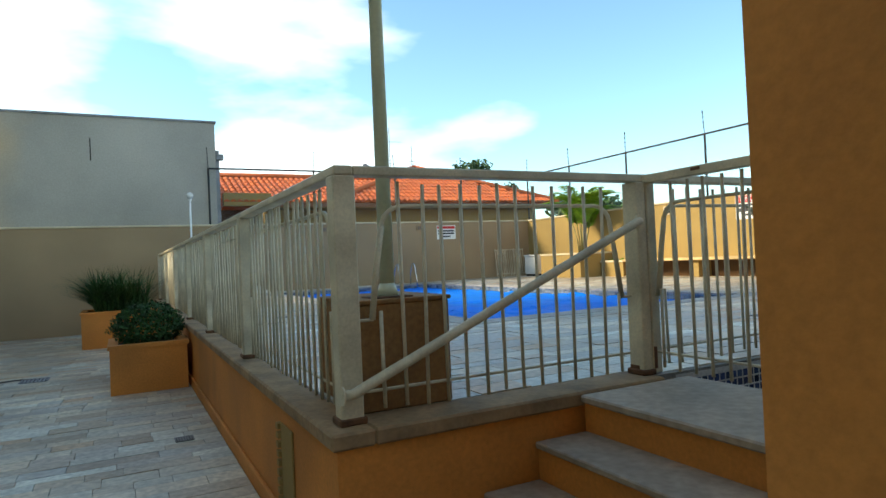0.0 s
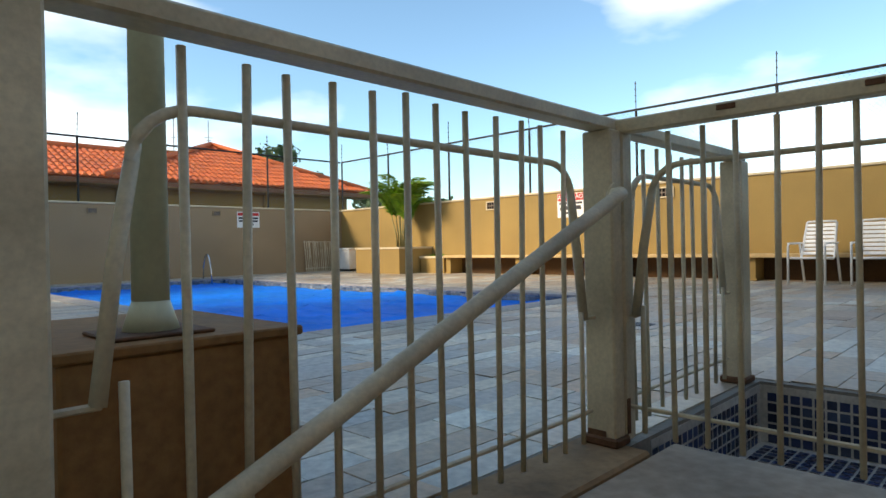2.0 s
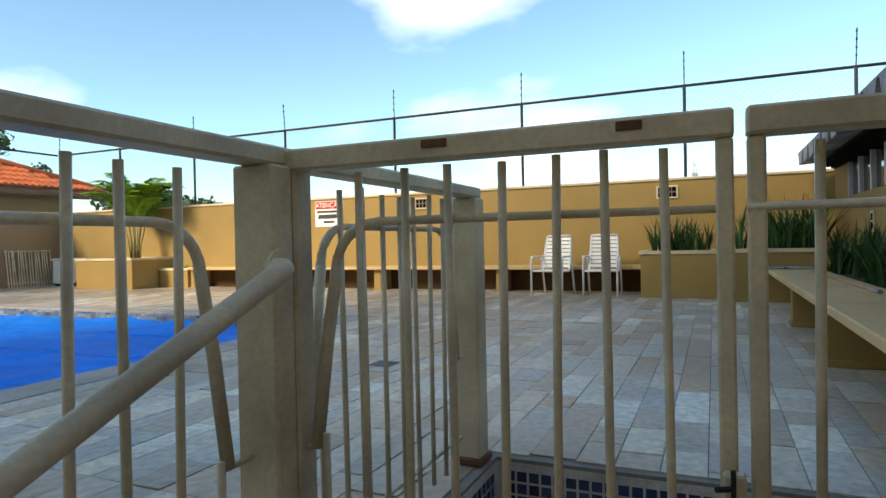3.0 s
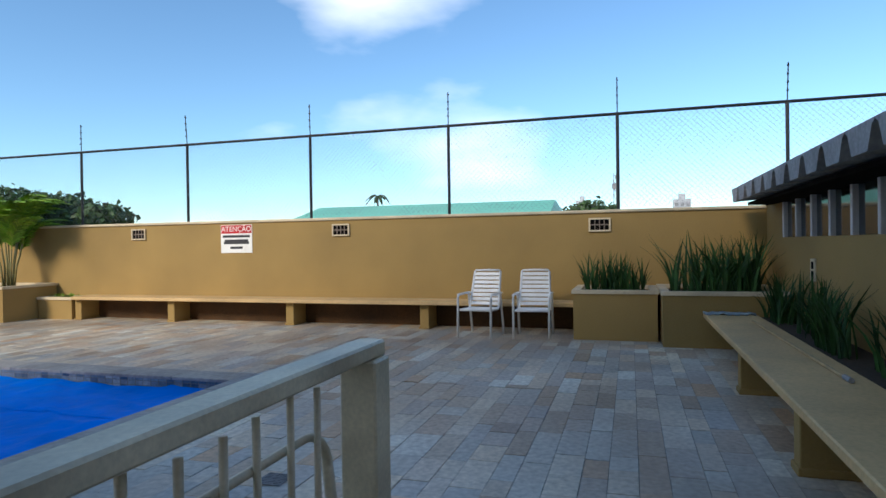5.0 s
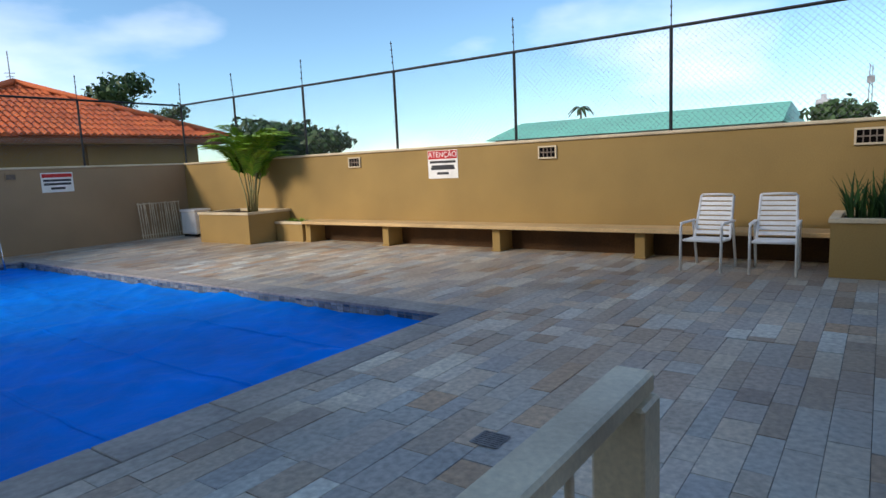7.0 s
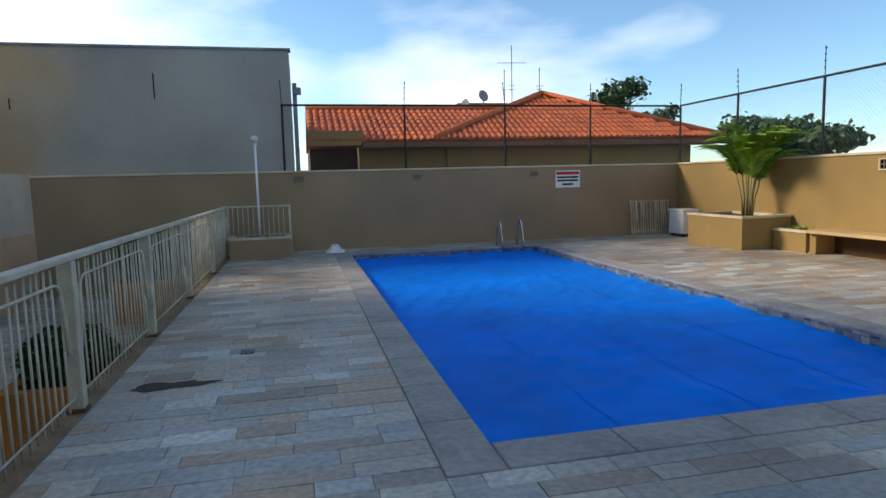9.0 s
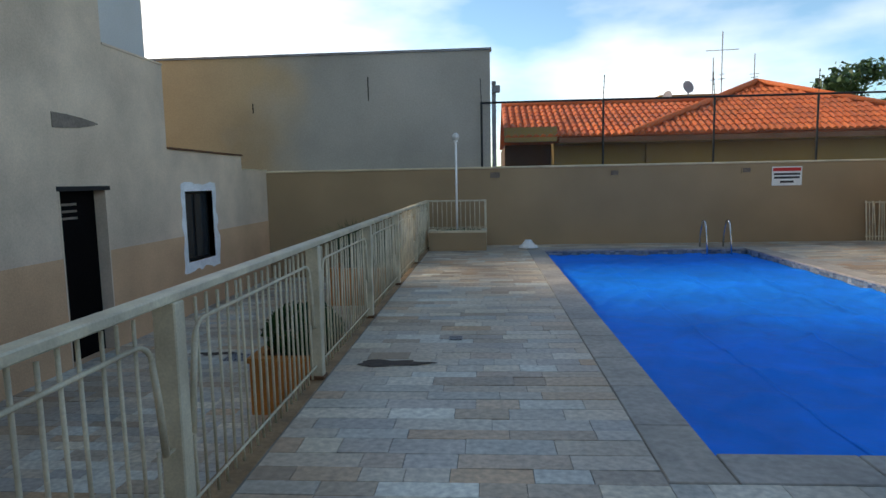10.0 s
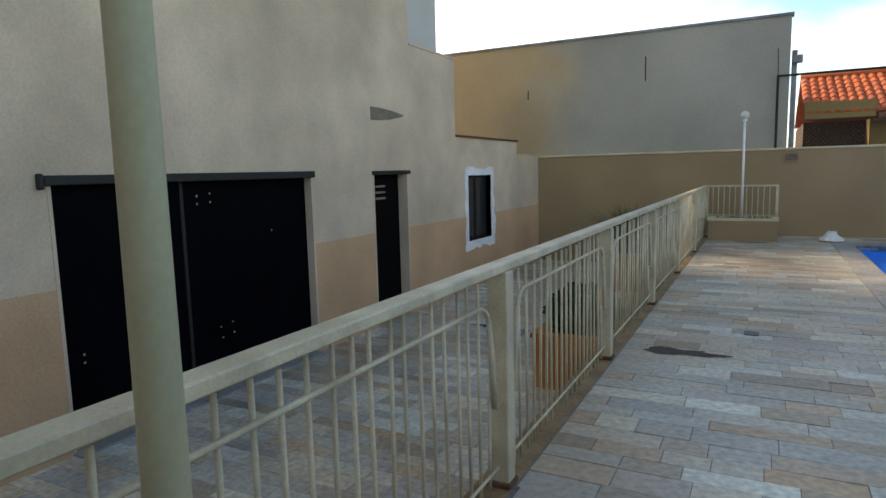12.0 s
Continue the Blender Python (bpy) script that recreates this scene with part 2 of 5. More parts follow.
def stained_wall(name, left, right, x0, x1):
    """A wall that was once painted on one part: one colour passes into the other with a ragged edge along x."""
    m = material(name, right, 0.9, grain=30, stain=0.5, dark=0.8, vary=0.07, bump=0.15, tints=(right, right))
    n, l = m.node_tree.nodes, m.node_tree.links
    geo = n.new("ShaderNodeNewGeometry")
    sep = n.new("ShaderNodeSeparateXYZ")
    l.new(geo.outputs["Position"], sep.inputs[0])
    ns = n.new("ShaderNodeTexNoise")
    ns.inputs["Scale"].default_value, ns.inputs["Detail"].default_value = 0.55, 5
    l.new(geo.outputs["Position"], ns.inputs["Vector"])
    add = n.new("ShaderNodeMath")
    add.operation = "MULTIPLY_ADD"
    l.new(ns.outputs["Fac"], add.inputs[0])
    add.inputs[1].default_value = 5.0
    l.new(sep.outputs["X"], add.inputs[2])
    mr = n.new("ShaderNodeMapRange")
    mr.inputs["From Min"].default_value, mr.inputs["From Max"].default_value = x0 + 2.5, x1 + 2.5
    l.new(add.outputs[0], mr.inputs["Value"])
    ramp = [k for k in n if k.bl_idname == "ShaderNodeValToRGB"][0]
    for link in list(ramp.inputs["Fac"].links):
        l.remove(link)
    l.new(mr.outputs[0], ramp.inputs["Fac"])
    ramp.color_ramp.elements[0].color, ramp.color_ramp.elements[1].color = rgb(left), rgb(right)
    return m


M["greywall"] = stained_wall("grey_wall", (0.52, 0.38, 0.225), (0.43, 0.40, 0.345), -4.6, -2.2)


def glass(name):
    m = bpy.data.materials.new(name)
    m.use_nodes = True
    b = m.node_tree.nodes["Principled BSDF"]
    b.inputs["Base Color"].default_value = (0.03, 0.035, 0.04, 1)
    b.inputs["Roughness"].default_value = 0.08
    return m


M["darkglass"] = glass("dark_glass")


# ---- mesh helpers ----
def part(name, bm, mat, parent=None, label="", smooth=False):
    me = bpy.data.meshes.new(name)
    bm.normal_update()
    bm.to_mesh(me)
    bm.free()
    me.materials.append(mat)
    if smooth:
        for p in me.polygons:
            p.use_smooth = True
    ob = new(name, me)
    if parent is not None:
        ob.parent = parent
    if label:
        ob["label"] = label
    return ob


def box(bm, x0, y0, z0, x1, y1, z1, bevel=0.0):
    r = bmesh.ops.create_cube(bm, size=1.0)
    vs = r["verts"]
    for v in vs:
        v.co = Vector((x0 + (v.co.x + 0.5) * (x1 - x0), y0 + (v.co.y + 0.5) * (y1 - y0), z0 + (v.co.z + 0.5) * (z1 - z0)))
    if bevel:
        es = list({e for v in vs for e in v.link_edges})
        bmesh.ops.bevel(bm, geom=es, offset=bevel, segments=1, affect="EDGES")
    return bm


def boxm(*a, **k):
    return box(bmesh.new(), *a, **k)


def rod(bm, a, b, r, n=8, r2=None):
    a, b = Vector(a), Vector(b)
    d = b - a
    q = d.to_track_quat("Z", "Y").to_matrix().to_4x4()
    bmesh.ops.create_cone(bm, cap_ends=True, segments=n, radius1=r, radius2=r if r2 is None else r2, depth=d.length,
                          matrix=Matrix.Translation((a + b) / 2) @ q)
    return bm


def rodm(*a, **k):
    return rod(bmesh.new(), *a, **k)


def tube(bm, pts, r, n=6, taper=1.0):
    """A round bar swept along points."""
    pts = [Vector(p) for p in pts]
    rings = []
    for i, p in enumerate(pts):
        d = (pts[min(i + 1, len(pts) - 1)] - pts[max(i - 1, 0)]).normalized()
        u = d.cross(Vector((0.31, 0.17, 0.93))).normalized()
        v = d.cross(u)
        rr = r[i] if isinstance(r, list) else r * (1 + (taper - 1) * i / max(1, len(pts) - 1))
        rings.append([bm.verts.new(p + (u * math.cos(6.2832 * k / n) + v * math.sin(6.2832 * k / n)) * rr) for k in range(n)])
    for a, b in zip(rings, rings[1:]):
        for k in range(n):
            bm.faces.new((a[k], a[(k + 1) % n], b[(k + 1) % n], b[k]))
    bm.faces.new(rings[0][::-1])
    bm.faces.new(rings[-1])
    return bm


def sheet(bm, pts):
    return bm.faces.new([bm.verts.new(p) for p in pts])


def thing(name, label, category, group="", at=(0, 0, 0), kind=""):
    ob = new(name)
    ob.location = at
    ob.empty_display_size = 0.1
    return tagged(ob, label, category, group, kind)


def structure(name, bm, mat, label, category, smooth=False):
    return tagged(part(name, bm, mat, smooth=smooth), label, category, kind="structure")


# ---- plan ----
NORTH, EAST, SOUTH, WEST, YARD = 14.5, 11.3, -2.6, -3.92, -0.74
RAIL, GATE_X, POST_C, LINE = 1.10, 1.745, 2.925, -0.05
POOL = (2.58, 3.17, 6.83, 13.24)
BASIN = (1.87, -1.95, 3.02, -0.12)
WALL_TOP = 1.80


# ---- ground, deck, yard ----
bm = bmesh.new()
sheet(bm, [(-3000, -3000, -1.6), (3000, -3000, -1.6), (3000, 3000, -1.6), (-3000, 3000, -1.6)])
structure("ground", bm, M["ground"], "bare dusty town ground around the condominium", "ground")

bm = bmesh.new()
px0, py0, px1, py1 = POOL
bx0, by0, bx1, by1 = BASIN
for a in ((0.0, 0.0, px0, NORTH), (px1, 0.0, EAST, NORTH), (px0, 0.0, px1, py0), (px0, py1, px1, NORTH),
          (bx1, SOUTH, EAST, 0.0), (1.71, by1, bx1, 0.0), (BASIN[0], SOUTH, bx1, by0)):
    box(bm, a[0], a[1], -1.5, a[2], a[3], -0.006)
floor = structure("floor", bm, M["grout"], "raised pool deck bed with dark sandy joints", "floor")

bm = bmesh.new()
box(bm, -12.0, -9.0, -1.6, 0.0, NORTH, YARD - 0.02)
box(bm, 0.0, -9.0, -1.6, 12.0, SOUTH - 0.6, YARD - 0.02)
box(bm, 0.0, SOUTH - 0.6, -1.6, 1.71, -0.17, YARD - 0.02)
yard = structure("pavement", bm, M["grout"], "lower paved yard bed beside the raised deck", "pavement")

# ---- walls ----
bm = boxm(-4.3, NORTH, -1.5, EAST + 0.2, NORTH + 0.2, WALL_TOP)
wall_north = structure("wall_north", bm, M["tan"], "long tan rendered boundary wall in shade", "wall")
part("coping", boxm(-4.3, NORTH - 0.03, WALL_TOP, EAST + 0.23, NORTH + 0.23, WALL_TOP + 0.05, bevel=0.012), M["cap"], wall_north, "pale rendered coping")
bm = boxm(EAST, SOUTH, -1.5, EAST + 0.2, NORTH - 0.002, WALL_TOP)
wall_east = structure("wall_east", bm, M["ochre"], "long sunlit ochre rendered boundary wall", "wall")
part("coping", boxm(EAST - 0.03, SOUTH, WALL_TOP, EAST + 0.23, NORTH - 0.032, WALL_TOP + 0.05, bevel=0.012), M["cap"], wall_east, "pale rendered coping")

# retaining wall of the deck on the yard side, with a narrow ledge under the fence
bm = boxm(-0.10, -0.17, -1.5, 0.0, NORTH, -0.07)
retaining = structure("wall_retaining", bm, M["terracotta"], "terracotta-painted retaining wall below the pool fence", "wall")
part("ledge", boxm(-0.13, -0.20, -0.07, 0.06, NORTH, 0.0, bevel=0.01), M["ledge"], retaining, "worn dirty ledge")
part("plinth", boxm(-0.125, -0.10, YARD - 0.02, -0.10, NORTH, YARD + 0.10, bevel=0.008), M["terracotta"], retaining)
bm = boxm(0.0, -0.17, -1.5, 1.71, 0.0, -0.07)
curb = structure("wall_curb", bm, M["terracotta"], "terracotta-painted curb wall beside the steps", "wall")
part("ledge", boxm(0.06, -0.20, -0.07, 1.71, 0.06, 0.0, bevel=0.01), M["ledge"], curb, "worn dirty ledge")

# steps up to the gate
steps = structure("stairs", boxm(1.15, -2.06, -1.5, BASIN[0], -0.20, -0.05), M["terracotta"], "terracotta-painted concrete steps with worn stone treads", "stairs")
part("tread", boxm(1.12, -2.06, -0.05, BASIN[0], -0.202, -0.012, bevel=0.008), M["landing"], steps, "worn grey stone landing")
for i in range(3):
    x1, z = 1.15 - 0.29 * i, -0.19 - 0.175 * i
    part("riser", boxm(x1 - 0.29, -2.06, -1.5, x1, -0.202, z - 0.03), M["terracotta"], steps)
    part("tread", boxm(x1 - 0.31, -2.06, z - 0.03, x1, -0.204, z, bevel=0.006), M["landing"], steps, "worn grey stone tread")

bm = boxm(-0.09, -2.36, -1.5, GATE_X - 0.1, -2.06, 3.4)
structure("wall_stair", bm, M["terracotta"], "tall terracotta-painted wall end beside the steps", "wall")

# ---- west building ----
def wall_with_openings(bm, x0, x1, y0, y1, z0, z1, holes):
    """A wall in the yz plane cut by openings (ya, yb, za, zb), sorted along y."""
    y = y0
    for ya, yb, za, zb in holes:
        if ya > y:
            box(bm, x0, y, z0, x1, ya, z1)
        if za > z0:
            box(bm, x0, ya, z0, x1, yb, za)
        if zb < z1:
            box(bm, x0, ya, zb, x1, yb, z1)
        y = yb
    if y1 > y:
        box(bm, x0, y, z0, x1, y1, z1)
    return bm


DADO = 0.66
D1, D2, WN = (2.52, 5.76, YARD, 1.51), (7.12, 8.10, YARD, 1.51), (10.36, 11.46, 0.18, 1.44)
bm = bmesh.new()
wall_with_openings(bm, WEST - 0.25, WEST, -9.0, 8.25, DADO, 12.0, [(D1[0], D1[1], DADO, D1[3]), (D2[0], D2[1], DADO, D2[3])])
box(bm, WEST - 0.25, 8.25, DADO, WEST, 9.85, 3.5)
wall_with_openings(bm, WEST - 0.25, WEST, 9.85, 13.0, DADO, 2.15, [(WN[0], WN[1], DADO, WN[3])])
box(bm, WEST - 0.25, 13.0, DADO, WEST, NORTH, 1.86)
wall_west = structure("wall_west", bm, M["beige"], "weathered beige rendered side wall of the apartment building", "wall")
bm = bmesh.new()
wall_with_openings(bm, WEST - 0.25, WEST + 0.004, -9.0, 13.0, -1.5, DADO, [(D1[0], D1[1], YARD, DADO), (D2[0], D2[1], YARD, DADO), (WN[0], WN[1], WN[2], DADO)])
box(bm, WEST - 0.25, 13.0, -1.5, WEST + 0.004, NORTH, DADO)
part("dado", bm, M["peach"], wall_west, "peach-painted lower band")
bm = boxm(-14.0, -9.0, -1.5, WEST - 0.26, 8.2, 12.0)
box(bm, -14.0, 8.2, -1.5, -5.7, 12.6, 12.0)
tower = structure("wall_tower", bm, M["whitewall"], "pale rendered upper block of the apartment building", "wall")

# ---- fence ----
def bar_mesh(top):
    bm = bmesh.new()
    rod(bm, (0, 0, 0.035), (0, 0, top), 0.0088, 6)
    me = bpy.data.meshes.new("bar")
    bm.to_mesh(me)
    bm.free()
    me.materials.append(M["cream"])
    for p in me.polygons:
        p.use_smooth = True
    return me


BAR = bar_mesh(1.038)
SHORT_BAR = bar_mesh(0.46)


def panel(parent, length, place, z_low=0.12, far_bend=True, pitch=0.105, low=0.0):
    """A panel of upright bars on a bottom rail with a bent rod near the top; local x runs along it."""
    def put(ob):
        ob.matrix_basis = place
        return ob
    put(part("bottom_rail", rodm((0.03, 0.012, z_low), (length - 0.03, 0.012, z_low), 0.0075, 6), M["cream"], parent))
    pts = [(0.07, 0.014, 0.43), (0.10, 0.016, 0.66), (0.13, 0.016, 0.83)]
    for k in range(7):
        a = math.pi - k * math.pi / 12
        pts.append((0.24 + 0.11 * math.cos(a), 0.016, 0.83 + 0.10 * math.sin(a)))
    right = [(length - p[0], p[1], p[2]) for p in reversed(pts)] if far_bend else [(length, 0.016, 0.93)]
    radii = [0.016, 0.0155, 0.014] + [0.0135 - 0.0006 * k for k in range(7)]
    put(part("bent_rod", tube(bmesh.new(), pts + right, radii + (radii[::-1] if far_bend else [0.0072]), 6), M["cream"], parent, smooth=True))
    for x0, x1 in ((0.0, 0.075), (length, length - 0.075))[:2 if far_bend else 1]:
        put(part("pin", rodm((x0, 0.014, 0.43), (x1, 0.014, 0.43), 0.007, 6), M["cream"], parent))
    n = max(2, round(length / pitch))
    for i in range(1, n):
        ob = new("bar", SHORT_BAR if i == 1 or (far_bend and i == n - 1) else BAR)
        ob.parent = parent
        ob.matrix_basis = place @ pose(i * length / n + random.uniform(-0.004, 0.004), 0, random.uniform(-0.012, 0.008), random.uniform(-0.5, 0.5), random.uniform(-0.6, 0.6), 0)


def post(parent, x, y, w=0.10, d=0.09, top=RAIL - 0.043, foot=True):
    part("post", boxm(x - w / 2, y - d / 2, 0.005, x + w / 2, y + d / 2, top, bevel=0.006), M["cream"], parent)
    if foot:
        part("post_foot", boxm(x - w / 2 - 0.012, y - d / 2 - 0.012, 0.0, x + w / 2 + 0.012, y + d / 2 + 0.012, 0.03, bevel=0.006), M["rust"], parent, "rusted post foot")


def rail(parent, a, b, w=0.085, h=0.042):
    a, b = Vector(a), Vector(b)
    u = (b - a).normalized()
    s = Vector((-u.y, u.x, 0)) * (w / 2)
    lo, hi = [min(p[i] for p in (a + s, a - s, b + s, b - s)) for i in (0, 1)], [max(p[i] for p in (a + s, a - s, b + s, b - s)) for i in (0, 1)]
    part("top_rail", boxm(lo[0], lo[1], RAIL - h, hi[0], hi[1], RAIL, bevel=0.006), M["cream"], parent)


POSTS_Y = (0.0, 2.28, 4.50, 6.70, 8.95, 11.35, 13.95)
fence = thing("fence", "cream-painted iron pool fence on a low ledge, rust at its feet", "fence", "pool fence")
for y in POSTS_Y:
    post(fence, 0.0, y if y else LINE)
rail(fence, (0, LINE - 0.042, 0), (0, 14.0, 0))
for a, b in zip(POSTS_Y, POSTS_Y[1:]):
    panel(fence, b - a - 0.10, pose(0.0, b - 0.05, 0, 0, 0, -90))

fence_steps = thing("fence", "cream-painted iron fence beside the gate and steps", "fence", "pool fence")
post(fence_steps, 1.688, LINE, 0.068, 0.11)
post(fence_steps, POST_C, LINE, 0.10, 0.10)
rail(fence_steps, (0.044, LINE, 0), (POST_C + 0.05, LINE, 0), 0.078)
panel(fence_steps, 1.595, pose(0.055, LINE, 0), pitch=0.108)
panel(fence_steps, POST_C - 1.85, pose(1.795, LINE, 0))

handrail = thing("handrail", "cream-painted tube handrail rising beside the steps", "handrail")
bm = bmesh.new()
tube(bm, [(-0.06, -0.15, 0.14), (-0.02, -0.17, 0.145), (0.03, -0.175, 0.17), (1.56, -0.175, 0.82), (1.595, -0.17, 0.833), (1.62, -0.155, 0.836), (1.655, -0.107, 0.836)], 0.022, 12)
part("tube", bm, M["cream"], handrail, smooth=True)
part("flange", rodm((1.665, -0.113, 0.836), (1.665, -0.106, 0.836), 0.04, 12), M["cream"], handrail)
part("flange", rodm((-0.066, -0.15, 0.14), (-0.058, -0.15, 0.14), 0.04, 12), M["cream"], handrail)

gate = thing("gate", "closed cream-painted iron gate with chipped rusty top rail", "gate", "gate leaves")
part("post", boxm(1.7245, LINE - 0.058, 0.005, 1.79, LINE + 0.05, RAIL - 0.043, bevel=0.006), M["cream"], gate)


def gate_leaf(ob, y0, y1, stile, flip):
    part("top_rail", boxm(GATE_X - 0.028, y1, RAIL - 0.053, GATE_X + 0.028, y0, RAIL - 0.006, bevel=0.005), M["cream"], ob)
    part("stile", boxm(GATE_X - 0.02, stile - 0.014, 0.04, GATE_X + 0.02, stile + 0.014, RAIL - 0.054, bevel=0.004), M["cream"], ob)
    if flip:
        panel(ob, y0 - y1, pose(GATE_X, y1, 0, 0, 0, 90), far_bend=False, pitch=0.103)
    else:
        panel(ob, y0 - y1, pose(GATE_X, y0, 0, 0, 0, -90), far_bend=False, pitch=0.103)


gate_leaf(gate, LINE - 0.01, -0.985, -0.970, False)
latch = part("latch", boxm(GATE_X - 0.055, -0.995, 0.44, GATE_X - 0.03, -0.96, 0.50, bevel=0.004), M["cream"], gate, "small iron bolt latch")
part("bolt", rod(rodm((GATE_X - 0.06, -0.975, 0.43), (GATE_X - 0.06, -0.975, 0.51), 0.004, 6), (GATE_X - 0.06, -0.975, 0.48), (GATE_X - 0.085, -0.95, 0.485), 0.005, 6), M["black"], latch)
for y, s in ((-0.45, 0.027), (-0.82, 0.022)):
    part("paint_chip", boxm(GATE_X - 0.0325, y - s, RAIL - 0.030, GATE_X - 0.0265, y + s, RAIL - 0.014, bevel=0.001), M["rust"], gate, "bare rusty chip")
part("rust_patch", boxm(1.727, LINE - 0.0605, 0.03, 1.75, LINE - 0.0575, 0.15, bevel=0.001), M["rust"], gate, "dark rusted-through patch")
part("rust_patch", boxm(1.6525, LINE - 0.02, 0.0, 1.656, LINE + 0.05, 0.05, bevel=0.001), M["rust"], gate)
gate_two = thing("gate", "closed cream-painted fixed iron gate leaf", "gate", "gate leaves")
gate_leaf(gate_two, -1.003, -1.90, -1.018, True)
post(gate_two, GATE_X, -1.96, 0.09)

# ---- pool ----
pool = structure("pool", boxm(px0 + 0.0, py0, -1.4, px1, py1, -0.45), M["pooltile"], "rectangular tiled pool under a blue cover", "pool")
bm = bmesh.new()
COVER = -0.135
NX, NY = 70, 165
vs = []
for j in range(NY + 1):
    for i in range(NX + 1):
        x, y = px0 + 0.012 + (px1 - px0 - 0.024) * i / NX, py0 + 0.012 + (py1 - py0 - 0.024) * j / NY
        e = min(i, NX - i, j, NY - j)
        z = COVER + 0.016 * noise.noise((x * 0.9, y * 0.6, 1.0)) + 0.016 * abs(noise.noise((x * 1.7 + 0.6 * y, y * 2.3 - x, 4.0))) ** 0.7
        z += 0.022 * max(0, 1 - abs(noise.noise((x * 0.7 + 3, y * 0.7, 7.0))) * 11)
        z += 0.020 * max(0, 1 - abs(noise.noise((x * 1.5 - 0.8 * y, y * 0.5 + 0.4 * x, 11.0))) * 13)
        if e < 3:
            z += 0.012 * (3 - e) * (0.4 + noise.noise((x * 2, y * 2, 2.0)))
        vs.append(bm.verts.new((x, y, z)))
for j in range(NY):
    for i in range(NX):
        a = j * (NX + 1) + i
        bm.faces.new((vs[a], vs[a + 1], vs[a + NX + 2], vs[a + NX + 1]))
cover = thing("pool_cover", "bright blue plastic bubble cover floating wrinkled on the pool", "pool cover")
heights = [(v.co.x, v.co.y, v.co.z) for v in vs]
part("sheet", bm, M["cover"], cover, smooth=True)
for c in (17, 35, 53):
    bm = bmesh.new()
    row = [heights[j * (NX + 1) + c] for j in range(NY + 1)]
    a = [bm.verts.new((x - 0.022, y, z + 0.004)) for x, y, z in row]
    b = [bm.verts.new((x, y, z + 0.011)) for x, y, z in row]
    d = [bm.verts.new((x + 0.022, y, z + 0.004)) for x, y, z in row]
    for k in range(NY):
        bm.faces.new((a[k], b[k], b[k + 1], a[k + 1]))
        bm.faces.new((b[k], d[k], d[k + 1], b[k + 1]))
    part("welded_seam", bm, M["cover"], cover, smooth=True)
# tiled band round the waterline
bm = bmesh.new()
step = 0.10
def band(bm, a, b, inward):
    a, b = Vector(a), Vector(b)
    n = int((b - a).length / step)
    u = (b - a) / n
    for i in range(n):
        for k in range(3):
            p, q = a + u * (i + 0.04), a + u * (i + 0.96)
            z0, z1 = -0.205 + 0.05 * k, -0.16 + 0.05 * k
            t = Vector(inward) * 0.006
            sheet(bm, [p + t + Vector((0, 0, z0 + .05)), q + t + Vector((0, 0, z0 + .05)), q + t + Vector((0, 0, z1 + .05)), p + t + Vector((0, 0, z1 + .05))])
band(bm, (px1, py0, 0), (px1, py1, 0), (-1, 0, 0))
band(bm, (px0, py1, 0), (px1, py1, 0), (0, -1, 0))
band(bm, (px0, py0, 0), (px0, py1, 0), (1, 0, 0))
band(bm, (px0, py0, 0), (px1, py0, 0), (0, 1, 0))
tagged(part("tile_band", bm, M["pooltile"], pool, "patterned waterline tiles"), kind="stuff")

# foot bath behind the gate, lined with mosaic
bm = bmesh.new()
box(bm, bx0, by0, -1.5, bx1, by1, -0.30)
bath = structure("foot_bath", bm, M["mosaic_grout"], "sunken foot bath lined with dark mosaic tiles", "foot bath")
bm = bmesh.new()
q, g = 0.050, 0.010
def tiles_on(bm, o, u, v, lu, lv):
    o, u, v = Vector(o), Vector(u), Vector(v)
    n = u.cross(v).normalized() * 0.004
    for i in range(int(lu / q)):
        for j in range(int(lv / q)):
            a = o + u * (i * q + g / 2) + v * (j * q + g / 2) + n
            sheet(bm, [a, a + u * (q - g), a + u * (q - g) + v * (q - g), a + v * (q - g)])
tiles_on(bm, (bx0, by0, -0.30), (1, 0, 0), (0, 1, 0), bx1 - bx0, by1 - by0)
tiles_on(bm, (bx1, by0, -0.30), (0, 0, 1), (0, 1, 0), 0.28, by1 - by0)
tiles_on(bm, (bx0, by1, -0.30), (1, 0, 0), (0, 0, 1), bx1 - bx0, 0.28)
tagged(part("mosaic", bm, M["mosaic"], bath, "dark blue mosaic tiles"), kind="stuff")
bm = bmesh.new()
box(bm, bx1 - 0.002, by0, -0.30, bx1 + 0.05, by1, -0.021)
box(bm, bx0, by1 - 0.002, -0.30, bx1, by1 + 0.05, -0.021)
part("lining", bm, M["mosaic_grout"], bath)

# ---- neighbours ----
bm = bmesh.new()
box(bm, -16.0, NORTH + 0.24, -1.5, 1.48, 17.4, 4.56)
gray = tagged(part("neighbour_building", bm, M["greywall"]), "tall blank grey-and-peach rendered side wall of a neighbouring building", "building")
part("parapet", boxm(-16.0, NORTH + 0.20, 4.56, 1.52, NORTH + 0.5, 4.61), M["fibre"], gray, "thin dark metal capping")

